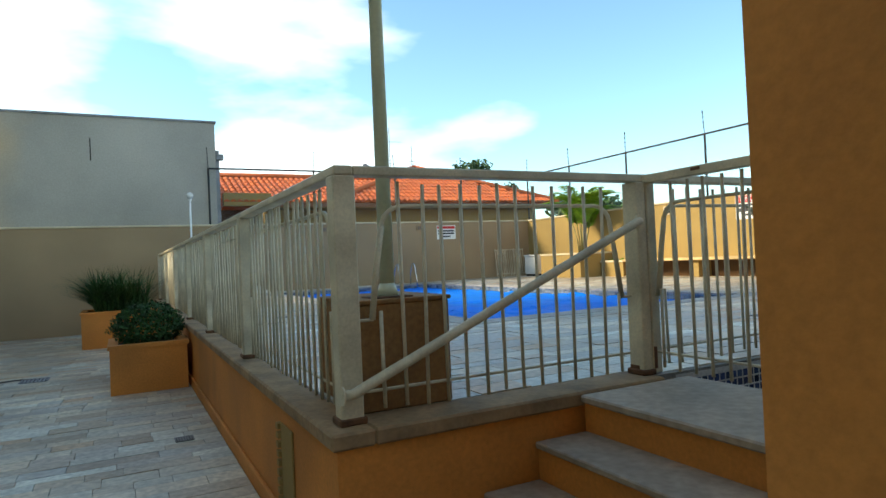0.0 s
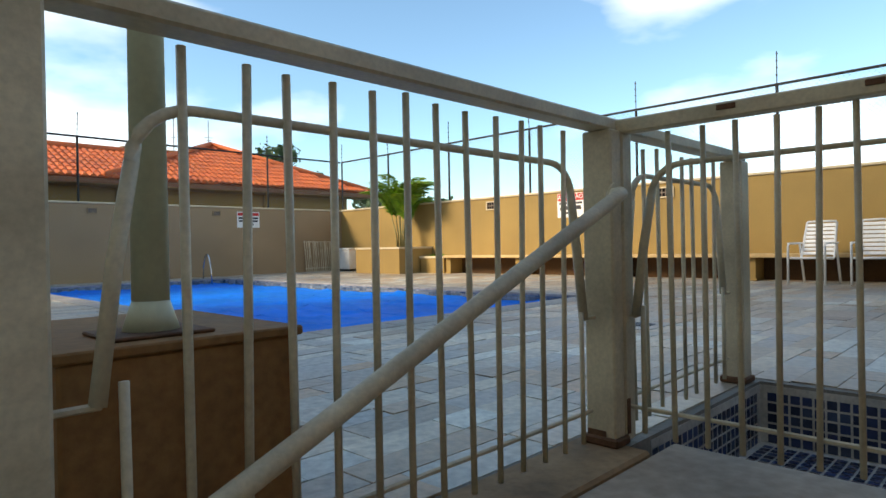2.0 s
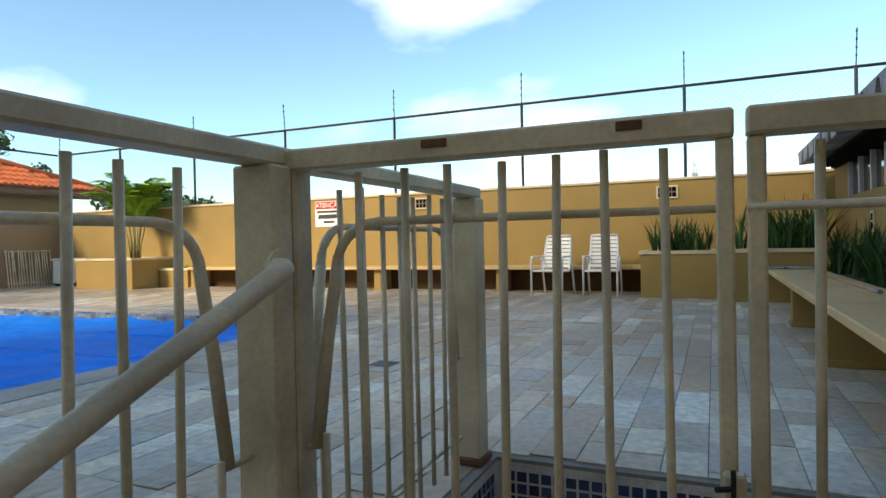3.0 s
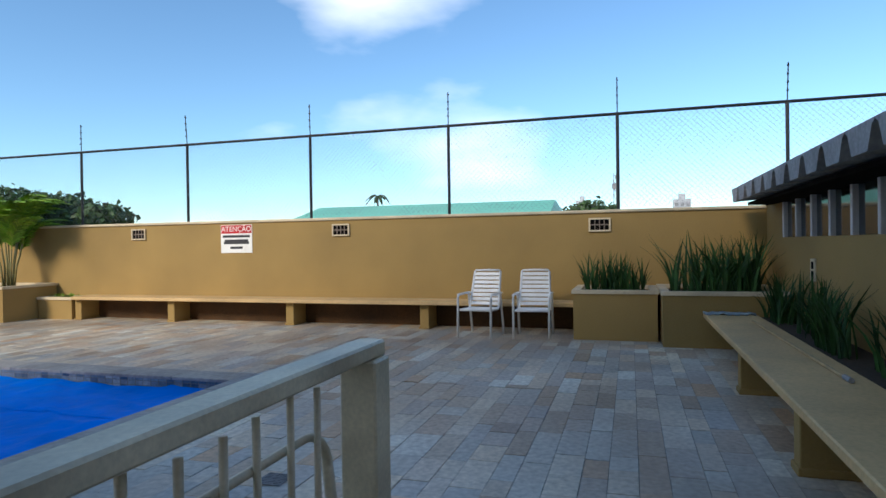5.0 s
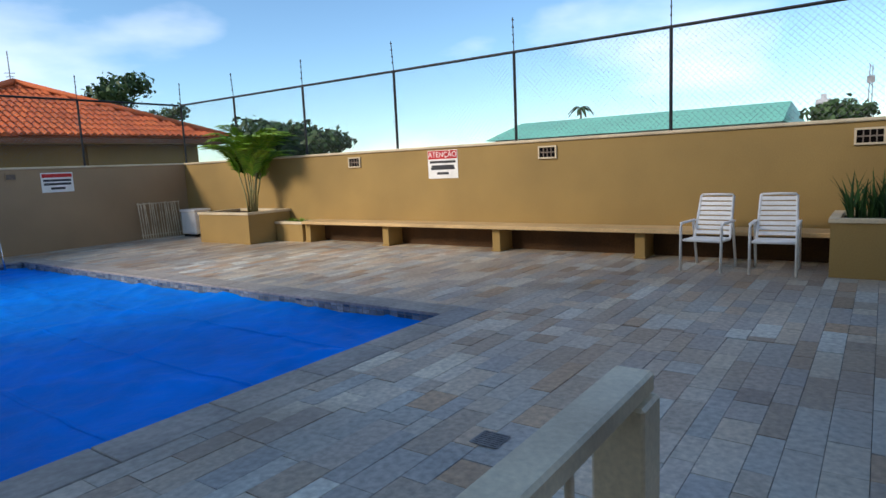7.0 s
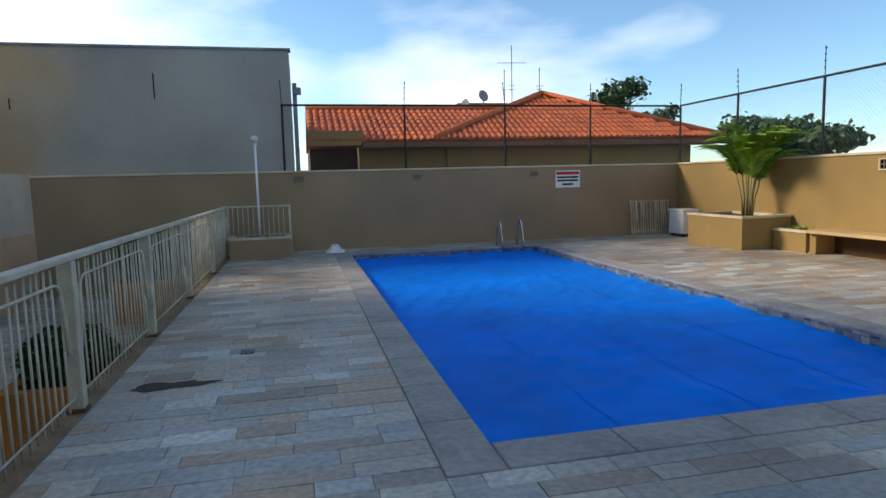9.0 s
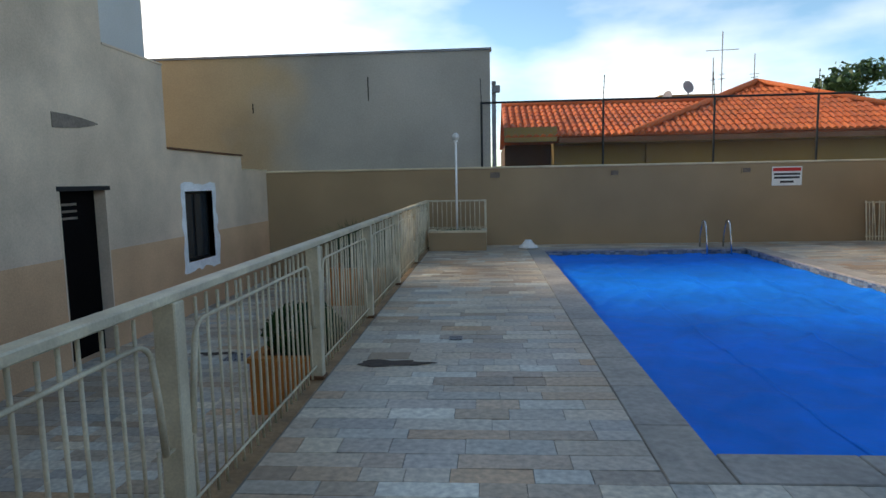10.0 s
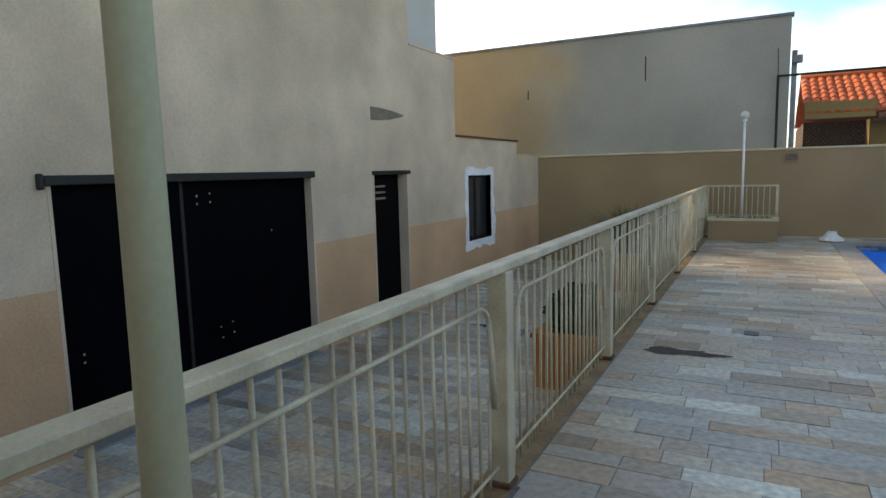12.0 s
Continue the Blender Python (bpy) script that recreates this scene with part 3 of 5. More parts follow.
# ---- benches, planters ----
def planter(name, x0, y0, x1, y1, h, mat, label, base=0.0, rim=0.05):
    ob = thing(name, label, "planter", "planters")
    w = 0.09
    def ring(a0, b0, a1, b1, z0, z1, wall):
        bm = bmesh.new()
        o = [(a0, b0), (a1, b0), (a1, b1), (a0, b1)]
        n = [(a0 + wall, b0 + wall), (a1 - wall, b0 + wall), (a1 - wall, b1 - wall), (a0 + wall, b1 - wall)]
        v = [[bm.verts.new((p[0], p[1], z)) for p in pts] for pts, z in ((o, z0), (o, z1), (n, z1), (n, z0))]
        for r in range(4):
            for k in range(4):
                bm.faces.new((v[r][k], v[r][(k + 1) % 4], v[(r + 1) % 4][(k + 1) % 4], v[(r + 1) % 4][k]))
        bmesh.ops.recalc_face_normals(bm, faces=bm.faces)
        return bm
    part("body", ring(x0, y0, x1, y1, base, base + h - rim, w), mat, ob)
    part("rim", ring(x0 - 0.02, y0 - 0.02, x1 + 0.02, y1 + 0.02, base + h - rim, base + h, w + 0.02), M["cap"] if mat is not M["terracotta"] else mat, ob)
    bm = bmesh.new()
    nx, ny = max(2, int((x1 - x0) / 0.08)), max(2, int((y1 - y0) / 0.08))
    g = [[bm.verts.new((x0 + w + (x1 - x0 - 2 * w) * i / nx, y0 + w + (y1 - y0 - 2 * w) * j / ny, base + h - 0.06 + 0.02 * noise.noise((x0 + i * 0.9, y0 + j * 0.9, 0)))) for i in range(nx + 1)] for j in range(ny + 1)]
    for j in range(ny):
        for i in range(nx):
            bm.faces.new((g[j][i], g[j][i + 1], g[j + 1][i + 1], g[j + 1][i]))
    part("soil", bm, M["soil"], ob)
    return ob


planter("planter", 10.20, -1.06, EAST - 0.025, 0.05, 0.69, M["ochre"], "ochre rendered planter box with spiky plants against the wall")
planter("planter", 9.78, -2.55, EAST - 0.025, -1.105, 0.71, M["ochre"], "larger ochre rendered corner planter box with spiky plants")
planter("planter", 10.13, 10.52, EAST - 0.025, 12.28, 0.68, M["ochre"], "tall ochre rendered planter box holding a palm")
planter("planter", 10.82, 9.64, EAST - 0.025, 10.475, 0.43, M["ochre"], "low ochre rendered planter box beside the bench")
planter("planter", 0.09, 13.33, 1.35, 13.93, 0.45, M["tan"], "tan rendered planter box holding the garden lamp")
planter("planter", -1.00, 5.60, -0.16, 6.55, 0.58, M["terracotta"], "low terracotta planter box with a round bush, in the yard", base=YARD)
planter("planter", -1.55, 11.0, -0.16, 12.2, 0.70, M["terracotta"], "terracotta planter box with long grassy leaves, in the yard", base=YARD)

bench = thing("bench", "long built-in ochre masonry bench with a stone seat along the wall", "bench", "benches")
part("seat", boxm(10.75, 0.075, 0.39, EAST - 0.003, 9.595, 0.45, bevel=0.008), M["bench"], bench)
for y in (9.52, 7.36, 4.90, 2.46):
    part("pier", boxm(10.86, y - 0.075, 0.0, EAST - 0.003, y + 0.075, 0.39, bevel=0.006), M["ochre"], bench)
    part("pier_foot", boxm(10.84, y - 0.09, 0.0, EAST - 0.003, y + 0.09, 0.03, bevel=0.006), M["ochre"], bench)
# back sheet coloured dark to stand in for the shade beneath the seat
part("back_panel", boxm(EAST - 0.02, 0.08, 0.0, EAST - 0.004, 9.58, 0.388), M["shade_brown"], bench, "bench back with under-seat shade put into its dark brown colour")
bench = thing("bench", "built-in stone bench with a raised planting bed behind it", "bench", "benches")
part("seat", boxm(2.60, -2.17, 0.39, 9.755, -1.58, 0.45, bevel=0.008), M["bench"], bench)
for x in (7.43, 5.45, 3.50):
    part("pier", boxm(x - 0.07, -2.04, 0.0, x + 0.07, -1.63, 0.389, bevel=0.006), M["ochre"], bench)
    part("pier_foot", boxm(x - 0.085, -2.04, 0.0, x + 0.085, -1.615, 0.05, bevel=0.006), M["ochre"], bench)
part("back_panel", boxm(2.60, -2.14, 0.0, 9.755, -2.045, 0.388), M["ochre"], bench)
bed = thing("planting_bed", "raised soil bed with spiky plants behind the stone bench", "planting bed")
part("soil", boxm(2.60, SOUTH, 0.0, 9.755, -2.175, 0.41), M["soil"], bed)

lamp_box = thing("pedestal", "brown rendered block pedestal holding the tall lamp pole", "pedestal")
part("body", boxm(0.09, 0.055, 0.0, 0.555, 0.66, 0.49, bevel=0.006), M["brown"], lamp_box)
part("top", boxm(0.08, 0.045, 0.49, 0.565, 0.67, 0.51, bevel=0.004), M["brown"], lamp_box)
pole = thing("lamp_pole", "tall cream-painted steel pole standing on a pedestal", "pole")
part("shaft", rodm((0.297, 0.197, 0.51), (0.305, 0.197, 7.5), 0.037, 20, 0.012), M["polepaint"], pole, smooth=True)
part("base_flare", rodm((0.297, 0.197, 0.51), (0.297, 0.197, 0.58), 0.058, 20, 0.036), M["polepaint"], pole, smooth=True)
part("base_plate", boxm(0.19, 0.10, 0.51, 0.39, 0.28, 0.518, bevel=0.003), M["rust"], pole, "rusty base plate")

# ---- south side: low building with louvres and a deep ribbed roof ----
bm = boxm(2.4, SOUTH - 0.2, -1.5, EAST + 0.2, SOUTH, 1.38)
wall_south = structure("wall_south", bm, M["ochre"], "ochre rendered wall of the low barbecue building", "wall")
part("upper_wall", boxm(10.32, SOUTH - 0.2, 1.38, EAST + 0.2, SOUTH, 1.84), M["ochre"], wall_south)
# sheet behind the panes, coloured as an unlit interior
part("backing", boxm(2.4, SOUTH - 0.19, 1.38, 10.32, SOUTH - 0.13, 1.84), M["shade_black"], wall_south, "near-black sheet standing in for the unlit interior behind the louvres")
for i in range(13):
    x = 10.29 - 0.64 * i
    part("mullion", boxm(x - 0.03, SOUTH - 0.10, 1.38, x + 0.03, SOUTH + 0.005, 1.84, bevel=0.004), M["whitewall"], wall_south, "pale concrete mullion")
    part("pane", boxm(x - 0.61, SOUTH - 0.06, 1.38, x - 0.03, SOUTH - 0.045, 1.84), M["darkglass"], wall_south, "dark window pane")
# eave shade put into the beam's near-black colour
part("beam", boxm(2.4, SOUTH - 0.2, 1.84, EAST + 0.2, SOUTH + 0.02, 1.95), M["shade_black"], wall_south, "beam coloured near-black for the shade under the roof")
roof = thing("ribbed_roof", "dark grey fibre-cement roof of deep trapezoid channels", "roof")
for i in range(15):
    x = 10.62 - 0.53 * i
    bm = bmesh.new()
    ends = []
    for y, z in ((-2.08, 1.87), (-7.5, 2.35)):
        ends.append([bm.verts.new((x + dx, y, z + dz)) for dx, dz in ((-0.14, 0.0), (0.14, 0.0), (0.215, 0.15), (0.26, 0.17), (0.26, 0.185), (-0.26, 0.185), (-0.26, 0.17), (-0.215, 0.15))])
    bm.faces.new(ends[0])
    bm.faces.new(ends[1][::-1])
    for k in range(8):
        bm.faces.new((ends[0][k], ends[1][k], ends[1][(k + 1) % 8], ends[0][(k + 1) % 8]))
    bmesh.ops.recalc_face_normals(bm, faces=bm.faces)
    part("channel", bm, M["fibre"], roof)
# underside shade put into the soffit's colour
part("soffit", boxm(2.4, -7.4, 1.83, 10.85, -2.28, 1.868), M["shade_black"], roof, "soffit coloured near-black for the shade under the roof")
part("vent_block", boxm(8.83, SOUTH, 0.90, 9.00, SOUTH + 0.02, 1.14, bevel=0.004), M["cap"], wall_south, "small pale vent block")
# vent openings are flat boxes, their inner shade given by near-black colour
for k in range(2):
    part("vent_hole", boxm(8.87, SOUTH + 0.019, 0.93 + 0.1 * k, 8.96, SOUTH + 0.022, 1.01 + 0.1 * k), M["shade_black"], wall_south)
structure("wall_far_south", boxm(-4.0, -9.2, -1.5, 12.0, -9.0, 3.0), M["beige"], "plain beige rendered wall closing the yard", "wall")

# ---- wall vents ----
def wall_vent(place, rim, hole, label):
    ob = thing("wall_vent", label, "vent", "wall vents")
    bm = bmesh.new()
    for a in ((-0.165, -0.105, 0.165, -0.08), (-0.165, 0.08, 0.165, 0.105), (-0.165, -0.08, -0.14, 0.08), (0.14, -0.08, 0.165, 0.08)):
        box(bm, a[0], -0.03, a[1], a[2], 0.0, a[3])
    part("frame", bm, rim, ob)
    # depth of the vent is painted: a dark sheet, no opening
    part("backing", boxm(-0.14, -0.008, -0.08, 0.14, 0.0, 0.08), hole, ob, "flat backing coloured dark for the shade in a hole")
    part("slat", boxm(-0.14, -0.024, -0.010, 0.14, -0.008, 0.010), M["slot"], ob)
    for x in (-0.07, 0.0, 0.07):
        part("slat", boxm(x - 0.007, -0.022, -0.08, x + 0.007, -0.0085, 0.08), M["slot"], ob)
    ob.matrix_basis = place
    return ob


v = wall_vent(pose(EAST, -0.27, 1.62, 0, 0, -90), M["cap"], M["shade_black"], "small pale cast vent block set in the ochre boundary wall")
for y in (4.12, 8.45):
    copy_thing(v, pose(EAST, y, 1.63, 0, 0, -90))
small = Matrix.Diagonal((0.8, 1, 0.8, 1))
v = wall_vent(pose(1.57, NORTH, 1.65) @ small, M["tan"], M["slot"], "small tan-painted vent block set in the tan boundary wall")
for x in (4.33, 7.29):
    copy_thing(v, pose(x, NORTH, 1.65) @ small)


# ---- signs ----
def lettering(name, words, size, mat, parent, x, z, y=-0.012):
    cu = bpy.data.curves.new(name, "FONT")
    cu.body, cu.size, cu.align_x, cu.align_y, cu.extrude = words, size, "CENTER", "CENTER", 0.001
    tmp = new("tmp", cu)
    me = bpy.data.meshes.new_from_object(tmp.evaluated_get(bpy.context.evaluated_depsgraph_get()))
    bpy.data.objects.remove(tmp)
    me.materials.append(mat)
    ob = new(name, me)
    ob.parent = parent
    ob.matrix_basis = pose(x, y, z, 90, 0, 0)
    return ob


sign = thing("warning_sign", "white warning sign with a red heading fixed to the ochre wall", "sign", "signs")
part("plate", boxm(-0.335, -0.008, -0.26, 0.335, 0.0, 0.26, bevel=0.002), M["white"], sign)
part("heading", boxm(-0.325, -0.0105, 0.10, 0.325, -0.0078, 0.25), M["red"], sign, "red heading band")
lettering("letters", "ATENÇÃO", 0.135, M["white"], sign, 0, 0.175)
for z, w in ((0.045, 0.29), (-0.035, 0.25), (-0.075, 0.27), (-0.165, 0.13)):
    part("text_line", boxm(-w, -0.0105, z - 0.022, w, -0.0078, z + 0.022), M["ink"], sign)
sign.matrix_basis = pose(EAST, 6.245, 1.51, 0, 0, -90)
sign = thing("warning_sign", "white notice with dark lines of print on the tan wall", "sign", "signs")
part("plate", boxm(-0.33, -0.008, -0.215, 0.33, 0.0, 0.215, bevel=0.002), M["white"], sign)
part("heading", boxm(-0.31, -0.0105, 0.11, 0.31, -0.0078, 0.19), M["red"], sign, "faded red heading")
for z, w in ((0.045, 0.29), (-0.035, 0.28), (-0.13, 0.15)):
    part("text_line", boxm(-w, -0.0105, z - 0.025, w, -0.0078, z + 0.025), M["ink"], sign)
sign.matrix_basis = pose(8.19, NORTH, 1.50, 0, 0, 0)

# ---- wire fence on the walls ----
def wire_fence(name, place, length, posts, top=1.48, arms=True):
    ob = thing(name, "dark iron wire-mesh fence with spiked posts on the boundary wall", "fence", "wire fences")
    def put(o):
        o.matrix_basis = place
        return o
    put(part("top_bar", rodm((0, 0, top), (length, 0, top), 0.024, 8), M["black"], ob))
    for s in posts:
        put(part("post", rodm((s, 0, 0), (s, 0, top + 0.02), 0.026, 8), M["black"], ob))
        d = random.uniform(-0.05, 0.05)
        put(part("spike", rodm((s, 0, top), (s + d, 0.02, top + 0.56), 0.009, 5), M["black"], ob))
        for k in range(4):
            z = top + 0.16 + 0.12 * k
            put(part("insulator", boxm(s + d * (z - top) / 0.56 - 0.012, 0.0, z - 0.012, s + d * (z - top) / 0.56 + 0.012, 0.03, z + 0.012), M["black"], ob))
    bm = bmesh.new()
    p, r = 0.085, 0.0016
    h = top - 0.05
    n = int((length + h) / p)
    for i in range(n):
        for sgn in (1, -1):
            a = i * p - (h if sgn > 0 else 0)
            x0, z0, x1, z1 = a, 0.03, a + h, 0.03 + h
            if sgn < 0:
                x0, x1 = a, a - h
            pts = []
            for x, z in ((x0, z0), (x1, z1)):
                pts.append((x, z))
            (ax, az), (bx, bz) = pts
            def clip(ax, az, bx, bz):
                if ax < 0:
                    az, ax = az + (0 - ax) / (bx - ax) * (bz - az), 0
                if ax > length:
                    az, ax = az + (length - ax) / (bx - ax) * (bz - az), length
                return ax, az
            if max(ax, bx) <= 0.01 or min(ax, bx) >= length - 0.01:
                continue
            a2 = clip(ax, az, bx, bz)
            b2 = clip(bx, bz, ax, az)
            if abs(a2[0] - b2[0]) < 0.02:
                continue
            tube(bm, [(a2[0], 0.004 * sgn, a2[1]), (b2[0], 0.004 * sgn, b2[1])], r, 3)
    put(tagged(part("mesh", bm, M["wire"], ob, "thin grey chain-link mesh"), kind="stuff"))
    return ob


wire_fence("wire_fence", pose(EAST + 0.10, -6.0, WALL_TOP + 0.05, 0, 0, 90), 20.55, [y + 6.0 for y in (-5.4, -2.90, -0.55, 2.17, 4.75, 7.38, 9.95, 12.35, 14.55)])
wire_fence("wire_fence", pose(1.27, NORTH + 0.10, WALL_TOP + 0.05), 10.1, [x - 1.27 for x in (1.27, 4.08, 6.58, 8.86)])
structure("pilaster", boxm(EAST - 0.02, SOUTH - 3.9, WALL_TOP - 3.0, EAST + 0.2, SOUTH - 0.201, WALL_TOP + 0.05), M["ochre"], "boundary wall running on behind the low building", "wall")

# ---- doors and window of the west building ----
door = tagged(structure("door_1", boxm(WEST - 0.16, D1[0] + 0.02, YARD, WEST - 0.10, D1[1] - 0.02, D1[3] - 0.02), M["dark"], "wide black sheet-metal double door, closed", "door"))
part("lintel", boxm(WEST - 0.06, D1[0] - 0.03, D1[3] - 0.02, WEST + 0.035, D1[1] + 0.03, D1[3] + 0.06, bevel=0.006), M["black"], door, "black steel track")
part("track_end", boxm(WEST, D1[0] - 0.08, D1[3] - 0.05, WEST + 0.05, D1[0] - 0.034, D1[3] + 0.075, bevel=0.01), M["black"], door)
part("seam", boxm(WEST - 0.10, (D1[0] + D1[1]) / 2 - 0.30, YARD, WEST - 0.085, (D1[0] + D1[1]) / 2 - 0.26, D1[3] - 0.02), M["black"], door)
for y, z in ((4.05, 1.34), (4.22, 1.36), (4.05, 1.26), (4.22, 1.27), (4.25, -0.06), (4.42, -0.04), (4.27, -0.18), (4.43, -0.16), (5.1, 0.9), (2.75, 0.05), (2.75, -0.02)):
    part("bolt", rodm((WEST - 0.101, y, z), (WEST - 0.092, y, z), 0.012, 8), M["steel"], door, "small bright bolt")
part("threshold", boxm(WEST - 0.1, D1[0], YARD - 0.02, WEST + 0.12, D1[1], YARD + 0.02, bevel=0.005), M["coping"], door)
for ya, yb in ((D1[0], D1[0] + 0.03), (D1[1] - 0.03, D1[1])):
    part("jamb", boxm(WEST - 0.2, ya, YARD, WEST + 0.008, yb, D1[3] - 0.021), M["beige"], door, "pale plastered reveal")
# no room behind: its darkness is painted on a flat sheet
door = structure("door_2", boxm(WEST - 0.22, D2[0], YARD, WEST - 0.16, D2[1], D2[3]), M["shade_black"], "narrow open doorway closed by a near-black sheet standing in for room shade", "door")
part("lintel", boxm(WEST - 0.10, D2[0] - 0.02, D2[3] - 0.01, WEST + 0.02, D2[1] + 0.08, D2[3] + 0.05, bevel=0.005), M["black"], door)
for k in range(3):
    part("louvre", boxm(WEST - 0.158, D2[0] + 0.12, 1.13 + 0.09 * k, WEST - 0.145, D2[0] + 0.55, 1.16 + 0.09 * k), M["slot"], door, "dim louvre slat")
for ya, yb in ((D2[0], D2[0] + 0.025), (D2[1] - 0.025, D2[1])):
    part("jamb", boxm(WEST - 0.2, ya, YARD, WEST + 0.008, yb, D2[3] - 0.011), M["beige"], door, "pale plastered reveal")
window = structure("window_1", boxm(WEST - 0.14, WN[0] + 0.05, WN[2] + 0.05, WEST - 0.12, WN[1] - 0.05, WN[3] - 0.05), M["darkglass"], "narrow dark window with freshly plastered white surround", "window")
bm = bmesh.new()
for a in ((WN[0], WN[2], WN[0] + 0.05, WN[3]), (WN[1] - 0.05, WN[2], WN[1], WN[3]), (WN[0] + 0.05, WN[2], WN[1] - 0.05, WN[2] + 0.05), (WN[0] + 0.05, WN[3] - 0.05, WN[1] - 0.05, WN[3])):
    box(bm, WEST - 0.15, a[0], a[1], WEST - 0.10, a[2], a[3])
part("window_frame", bm, M["black"], window)
part("mullion", boxm(WEST - 0.118, 10.89, WN[2] + 0.05, WEST - 0.10, 10.93, WN[3] - 0.05), M["black"], window)
# ragged plaster patch round the window: an outer wavy ring and the opening's edge
bm = bmesh.new()
outer, inner = [], []
cy, cz, hy, hz = (WN[0] + WN[1]) / 2, (WN[2] + WN[3]) / 2, (WN[1] - WN[0]) / 2, (WN[3] - WN[2]) / 2
N = 72
for k in range(N):
    a = 2 * math.pi * k / N
    s = 1 / max(abs(math.cos(a)), abs(math.sin(a)))
    u, w = math.cos(a) * s, math.sin(a) * s
    e = 0.15 + 0.08 * noise.noise((k * 0.35, 1.3, 0)) + (0.05 if (w < -0.2 and u > 0.5) else 0)
    outer.append(bm.verts.new((WEST + 0.007, cy + u * (hy + e), cz + w * (hz + e))))
    inner.append(bm.verts.new((WEST + 0.007, cy + u * hy, cz + w * hz)))
back = [bm.verts.new((WEST - 0.11, v.co.y, v.co.z)) for v in inner]
low = [bm.verts.new((WEST - 0.01, v.co.y, v.co.z)) for v in outer]
for k in range(N):
    j = (k + 1) % N
    bm.faces.new((outer[k], outer[j], inner[j], inner[k]))
    bm.faces.new((inner[k], inner[j], back[j], back[k]))
    bm.faces.new((low[k], low[j], outer[j], outer[k]))
bmesh.ops.recalc_face_normals(bm, faces=bm.faces)
part("plaster_surround", bm, M["patch"], window, "ragged white fresh plaster")
# tapering slot in the upper wall
bm = bmesh.new()
pts = [(7.12, 2.47), (7.4, 2.465), (7.7, 2.445), (7.95, 2.415), (8.04, 2.395), (7.9, 2.36), (7.6, 2.31), (7.3, 2.285), (7.12, 2.28)]
f = [bm.verts.new((WEST + 0.012, y, z)) for y, z in pts]
g = [bm.verts.new((WEST - 0.02, y, z)) for y, z in pts]
bm.faces.new(f)
for k in range(len(pts)):
    bm.faces.new((f[k], g[k], g[(k + 1) % len(pts)], f[(k + 1) % len(pts)]))
bmesh.ops.recalc_face_normals(bm, faces=bm.faces)
slot = part("slot_cover", bm, M["slot"], wall_west, "pointed grey-brown slot cover")
part("flashing", boxm(WEST - 0.27, 9.85, 2.15, WEST + 0.04, 13.02, 2.185, bevel=0.004), M["rust"], wall_west, "thin rusty capping")
part("capping", boxm(WEST - 0.27, 13.02, 1.86, WEST + 0.02, NORTH, 1.885), M["cap"], wall_west)
part("parapet_edge", boxm(WEST - 0.27, 8.25, 3.5, WEST + 0.015, 9.86, 3.53), M["beige"], wall_west)

# ---- grille in the retaining wall ----
grille = thing("wall_grille", "pale cast grille set in the terracotta retaining wall", "grille")
part("plate", boxm(-0.112, 0.56, -0.60, -0.101, 0.80, -0.16, bevel=0.003), M["ochre"], grille)
for k in range(9):
    part("lip", boxm(-0.128, 0.80, -0.595 + k * 0.05, -0.101, 0.85, -0.565 + k * 0.05), M["ochre"], grille)

# ---- chairs ----
def chair(place):
    ob = thing("garden_chair", "white plastic-strap garden chair standing before the bench", "chair", "garden chairs")
    t = 0.017
    for s in (-1, 1):
        y = 0.25 * s
        part("leg", tube(bmesh.new(), [(-0.30, y, 0.0), (-0.285, y, 0.57), (-0.27, y, 0.60), (-0.24, y, 0.615)], t, 8), M["white"], ob, smooth=True)
        part("leg", tube(bmesh.new(), [(0.32, y, 0.0), (0.16, y, 0.60), (0.14, y, 0.615)], t, 8), M["white"], ob, smooth=True)
        part("armrest", boxm(-0.27, y - 0.022, 0.605, 0.22, y + 0.022, 0.632, bevel=0.008), M["white"], ob)
        part("back_frame", tube(bmesh.new(), [(-0.27, 0.225 * s, 0.40), (0.10, 0.225 * s, 0.385), (0.15, 0.225 * s, 0.41), (0.34, 0.205 * s, 0.93), (0.345, 0.19 * s, 0.945)], t, 8), M["white"], ob, smooth=True)
    part("top_rail", tube(bmesh.new(), [(0.345, -0.19, 0.945), (0.348, 0, 0.95), (0.345, 0.19, 0.945)], t, 8), M["white"], ob, smooth=True)
    part("front_rail", tube(bmesh.new(), [(-0.27, -0.225, 0.40), (-0.27, 0.225, 0.40)], t, 8), M["white"], ob, smooth=True)
    for k in range(8):
        u = 0.10 + k * 0.118
        c = Vector((0.15 + 0.19 * u, 0, 0.41 + 0.52 * u))
        bm = boxm(-0.007, -0.215 + 0.015 * u, -0.025, 0.007, 0.215 - 0.015 * u, 0.025, bevel=0.004)
        bmesh.ops.transform(bm, matrix=Matrix.Translation(c) @ Matrix.Rotation(radians(20), 4, "Y"), verts=bm.verts)
        part("back_strap", bm, M["white"], ob)
    for k in range(7):
        x = -0.22 + k * 0.057
        part("seat_strap", boxm(x - 0.021, -0.22, 0.395, x + 0.021, 0.22, 0.408, bevel=0.004), M["white"], ob)
    ob.matrix_basis = place
    return ob


c = chair(pose(10.33, 1.40, 0, 0, 0, -6))
copy_thing(c, pose(10.37, 0.63, 0, 0, 0, 2))

